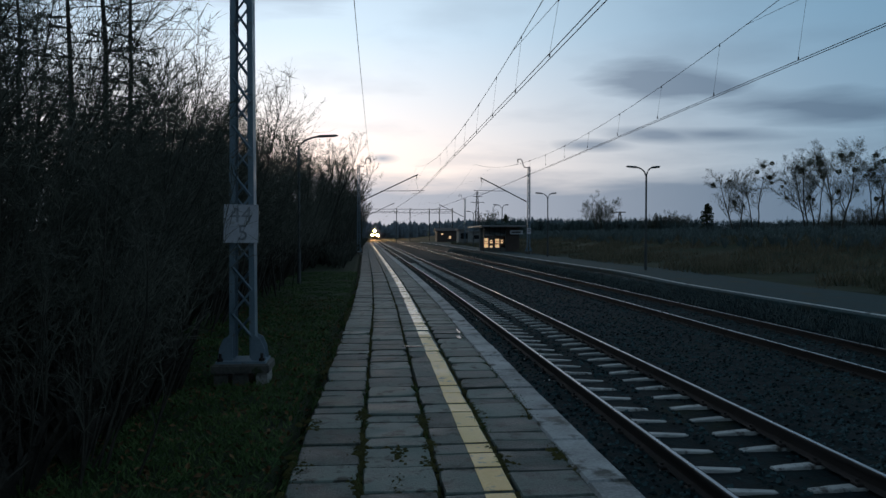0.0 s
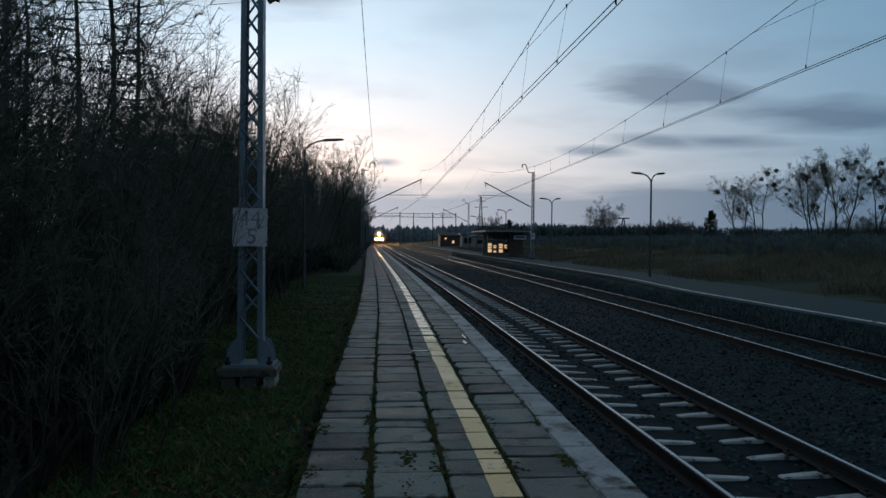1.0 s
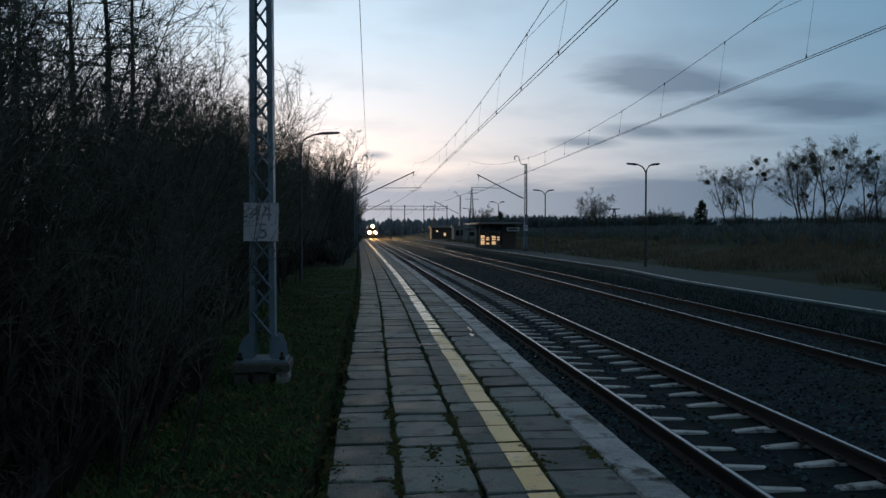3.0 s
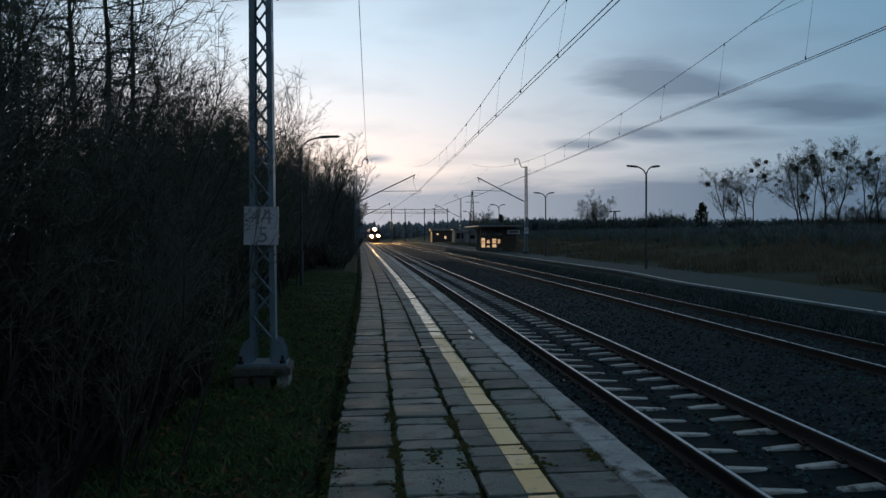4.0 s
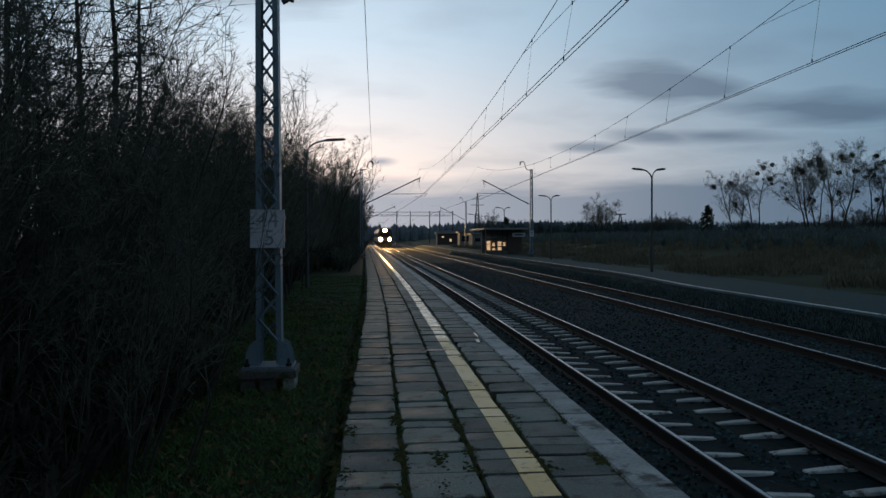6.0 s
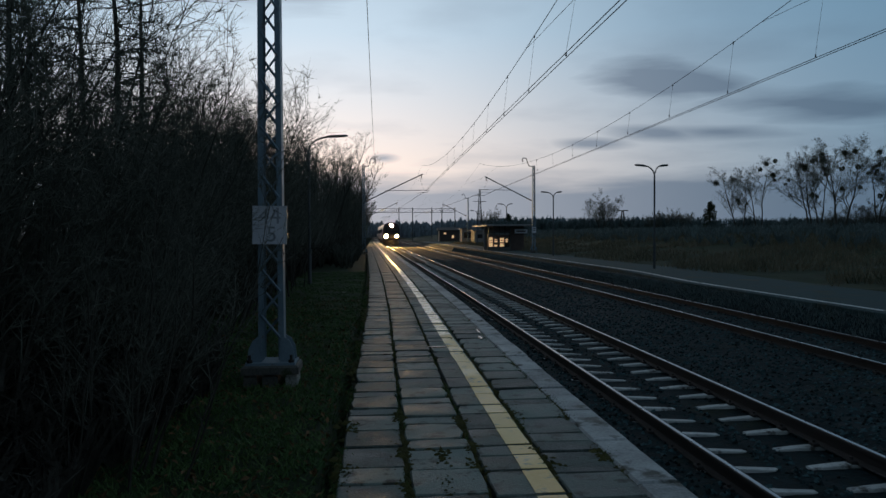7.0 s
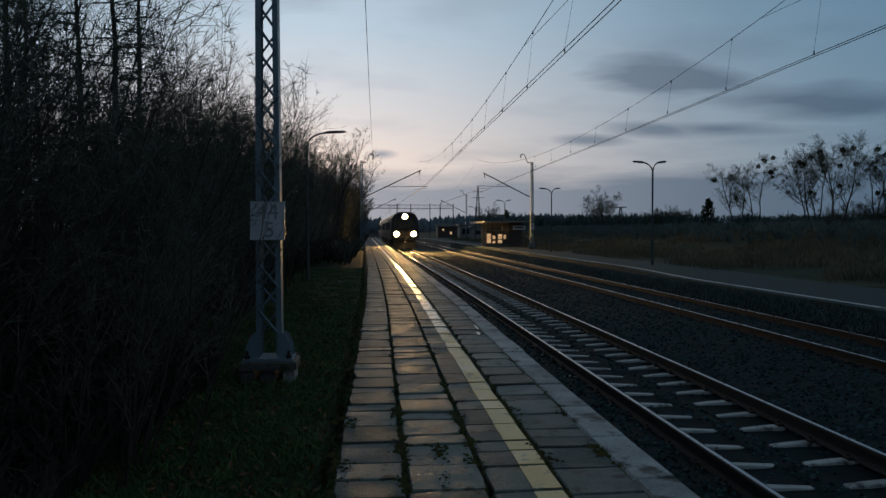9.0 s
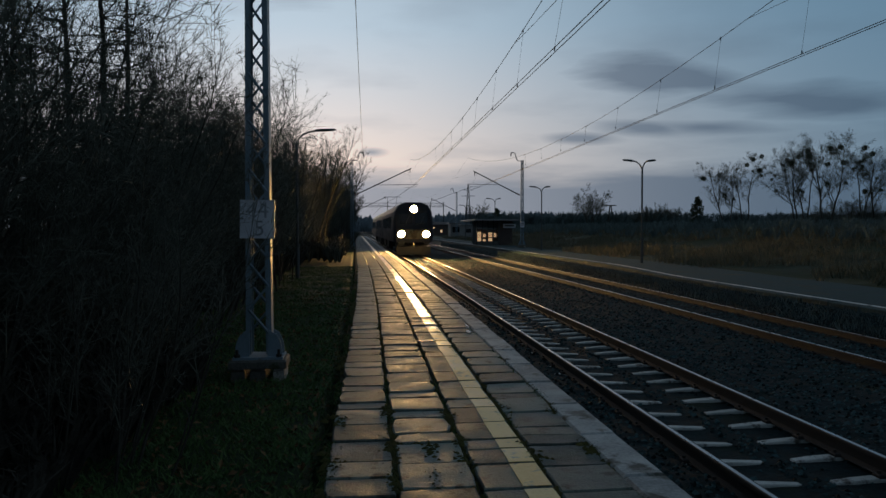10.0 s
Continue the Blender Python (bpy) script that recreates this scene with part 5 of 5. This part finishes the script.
# ---- platform pieces ----
def paving():
    rng = random.Random(2)
    columns = ((-0.25, 0.205), (0.225, 0.72), (0.74, 1.195), (1.215, 1.695))

    def slab_mesh(x0, x1, seed, deep=0.241):
        g = random.Random(seed)
        b = Build()
        w, d = (x1 - x0) / 2 - 0.004, deep
        j = lambda s: g.uniform(-s, s)
        ring = [(-w + j(0.008), -d + j(0.008)), (j(0.1), -d + j(0.006)), (w + j(0.008), -d + j(0.008)), (w + j(0.005), j(0.05)), (w + j(0.008), d + j(0.008)), (j(0.1), d + j(0.006)), (-w + j(0.008), d + j(0.008)), (-w + j(0.005), j(0.05))]
        for i in (0, 2, 4, 6):
            k = g.uniform(0.972, 0.998) if g.random() < 0.86 else g.uniform(0.80, 0.91)
            ring[i] = (ring[i][0] * k, ring[i][1] * k)
        for inset, z in ((0.0, -0.06), (0.0, -0.010), (0.010, 0.0)):
            b.v += [(px * (1 - inset / w), py * (1 - inset / d), z) for px, py in ring]
        for r in range(2):
            for i in range(8):
                k = (i + 1) % 8
                b.f.append((r * 8 + i, r * 8 + k, r * 8 + 8 + k, r * 8 + 8 + i))
        b.f.append(tuple(range(16, 24)))
        b.s = [0] * len(b.f)
        return b.mesh("slab", M["slab"])

    def drift(y):
        """The paving wanders a little off the line of the track."""
        return min(max(0.0078 * (y - 5.5), -0.03), 0.08) + bend(y)

    def stripe_at(y):
        return 1.084 + min(max(0.0042 * (y - 4.5), 0.0), 0.075) + bend(y)

    rest = Build()
    rest_stripe = Build()
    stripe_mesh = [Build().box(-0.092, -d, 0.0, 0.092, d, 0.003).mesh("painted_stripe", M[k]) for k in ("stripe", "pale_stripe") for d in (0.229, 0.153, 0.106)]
    for c, (x0, x1) in enumerate(columns):
        kinds = {n: [slab_mesh(x0, x1, 100 * c + 10 * n + s, (0.2365, 0.1615, 0.114)[n]) for s in range(6 if n == 0 else 3)] for n in range(3)}
        y = 1.62 + (0.0, 0.10, -0.06, 0.05)[c]
        n = 0
        back = y
        while back > -9.0:
            back -= 0.495
            rest.box(x0 - 0.03, back + 0.006, -0.06, x1 - 0.03, back + 0.489, rng.uniform(-0.004, 0.004), top=0.01)
            if c == 2:
                rest_stripe.box(0.985, back + 0.012, 0.0, 1.17, back + 0.483, 0.0065)
        while y < PLATFORM_END:
            cut = rng.choice((0, 0, 0, 0, 1, 2))
            half = (0.2475, 0.1725, 0.125)[cut]
            y += half
            mid = (x0 + x1) / 2
            dx = drift(y)
            if n < 72:
                ob = part("slab", rng.choice(kinds[cut]), None, platform_1)
                ob.matrix_basis = pose(mid + dx + rng.uniform(-0.006, 0.006), y, rng.uniform(-0.005, 0.006), rng.uniform(-0.9, 0.9), rng.uniform(-0.6, 0.6), rng.uniform(-0.8, 0.8))
                if c == 2:
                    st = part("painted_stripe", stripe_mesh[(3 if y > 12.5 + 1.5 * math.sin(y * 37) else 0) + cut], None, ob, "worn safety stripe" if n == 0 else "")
                    st.matrix_basis = pose(stripe_at(y) - mid - dx, 0, 0.0008)
            else:
                z = rng.uniform(-0.004, 0.004)
                rest.box(x0 + dx, y - half + 0.004, -0.06, x1 + dx, y + half - 0.004, z, top=0.01)
                if c == 2:
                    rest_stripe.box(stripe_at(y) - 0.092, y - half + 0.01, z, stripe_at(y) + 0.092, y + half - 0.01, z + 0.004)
            y += half
            n += 1
    tagged(part("distant_slabs", rest, M["slab"], platform_1), kind="stuff")
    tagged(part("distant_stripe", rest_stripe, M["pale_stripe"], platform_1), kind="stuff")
    for i in range(158):
        y = -8.4 + i
        ob = part("kerb_stone", kerb_mesh[0], None, platform_1, "pale concrete edge stone" if i == 0 else "")
        ob.matrix_basis = pose(1.835 + drift(y), y, rng.uniform(-0.008, 0.004), rng.uniform(-0.3, 0.3), rng.uniform(-0.8, 0.8), rng.uniform(-0.4, 0.4))


paving()


def moss_and_puddles():
    rng = random.Random(19)
    b = Build()
    for k in range(8000):
        y = 2.6 + 24 * rng.random() ** 1.9
        col = rng.choice((0.215, 0.215, 0.73, 0.73, 1.205, 1.71, 1.71, -0.25, -0.25))
        if noise.noise((col * 3.1, y * 0.75, 7)) < 0.02 and rng.random() > 0.12:
            continue
        x = col + min(max(0.0078 * (y - 5.5), -0.03), 0.08) + rng.gauss(0, 0.020 if col > 0 else 0.05)
        r = rng.uniform(0.012, 0.040 if y > 7 else 0.058)
        n = len(b.v)
        for j in range(6):
            a = j * 1.047 + k
            q = r * rng.uniform(0.6, 1.35)
            b.v.append((x + math.cos(a) * q, y + math.sin(a) * q * 1.5, -0.028))
        b.v.append((x, y, rng.uniform(-0.006, 0.010)))
        b.f += [(n + j, n + (j + 1) % 6, n + 6) for j in range(6)]
    for cx, cy in ((0.19, 4.7), (0.20, 5.5), (0.45, 4.75), (0.50, 5.35), (0.69, 5.1), (0.72, 5.6), (0.75, 6.3), (1.22, 5.2), (1.25, 6.6), (1.66, 5.3), (1.70, 6.5), (1.74, 9.2), (-0.2, 6.3), (0.21, 6.6), (-0.22, 5.0)):
        for k in range(34):
            x, y, r = rng.gauss(cx, 0.034), rng.gauss(cy, 0.11), rng.uniform(0.015, 0.045)
            n = len(b.v)
            for j in range(6):
                q = r * rng.uniform(0.6, 1.35)
                b.v.append((x + math.cos(j * 1.047) * q, y + math.sin(j * 1.047) * q, -0.012))
            b.v.append((x, y, rng.uniform(0.004, 0.014)))
            b.f += [(n + j, n + (j + 1) % 6, n + 6) for j in range(6)]
    b.s = [0] * len(b.f)
    tagged(new("moss", b.mesh("moss", M["cushion"], True)), "brown-green moss cushions in the joints of the paving", "moss", kind="stuff")
    for x, y, w, d in ((1.63, 11.4, 0.035, 0.17), (1.70, 12.1, 0.022, 0.30), (0.86, 10.5, 0.16, 0.035)):
        c = Build()
        ring = []
        for j in range(16):
            a = j * math.pi / 8
            q = 1 + rng.uniform(-0.3, 0.3)
            ring.append((x + math.cos(a) * w * q, y + math.sin(a) * d * q))
        c.v = [(px, py, 0.002) for px, py in ring] + [(px + (x - px) * 0.1, py + (y - py) * 0.1, 0.010) for px, py in ring]
        c.f = [(j, (j + 1) % 16, 16 + (j + 1) % 16, 16 + j) for j in range(16)] + [tuple(range(16, 32))]
        c.s = [0] * 17
        tagged(new("puddle", c.mesh("puddle", M["water"])), "small shallow puddle on the platform slabs", "puddle", "puddles")


moss_and_puddles()


def motions():
    rows = []
    for k in range(21):
        t = k * 0.5
        y = 51.6 + 23.2 * (10.0 - t)
        slope = 0.66
        rows.append((t, pose(TRACK_1 + bend(y), y, RAIL, 0, 0, slope)))
    walk(train, rows)


motions()
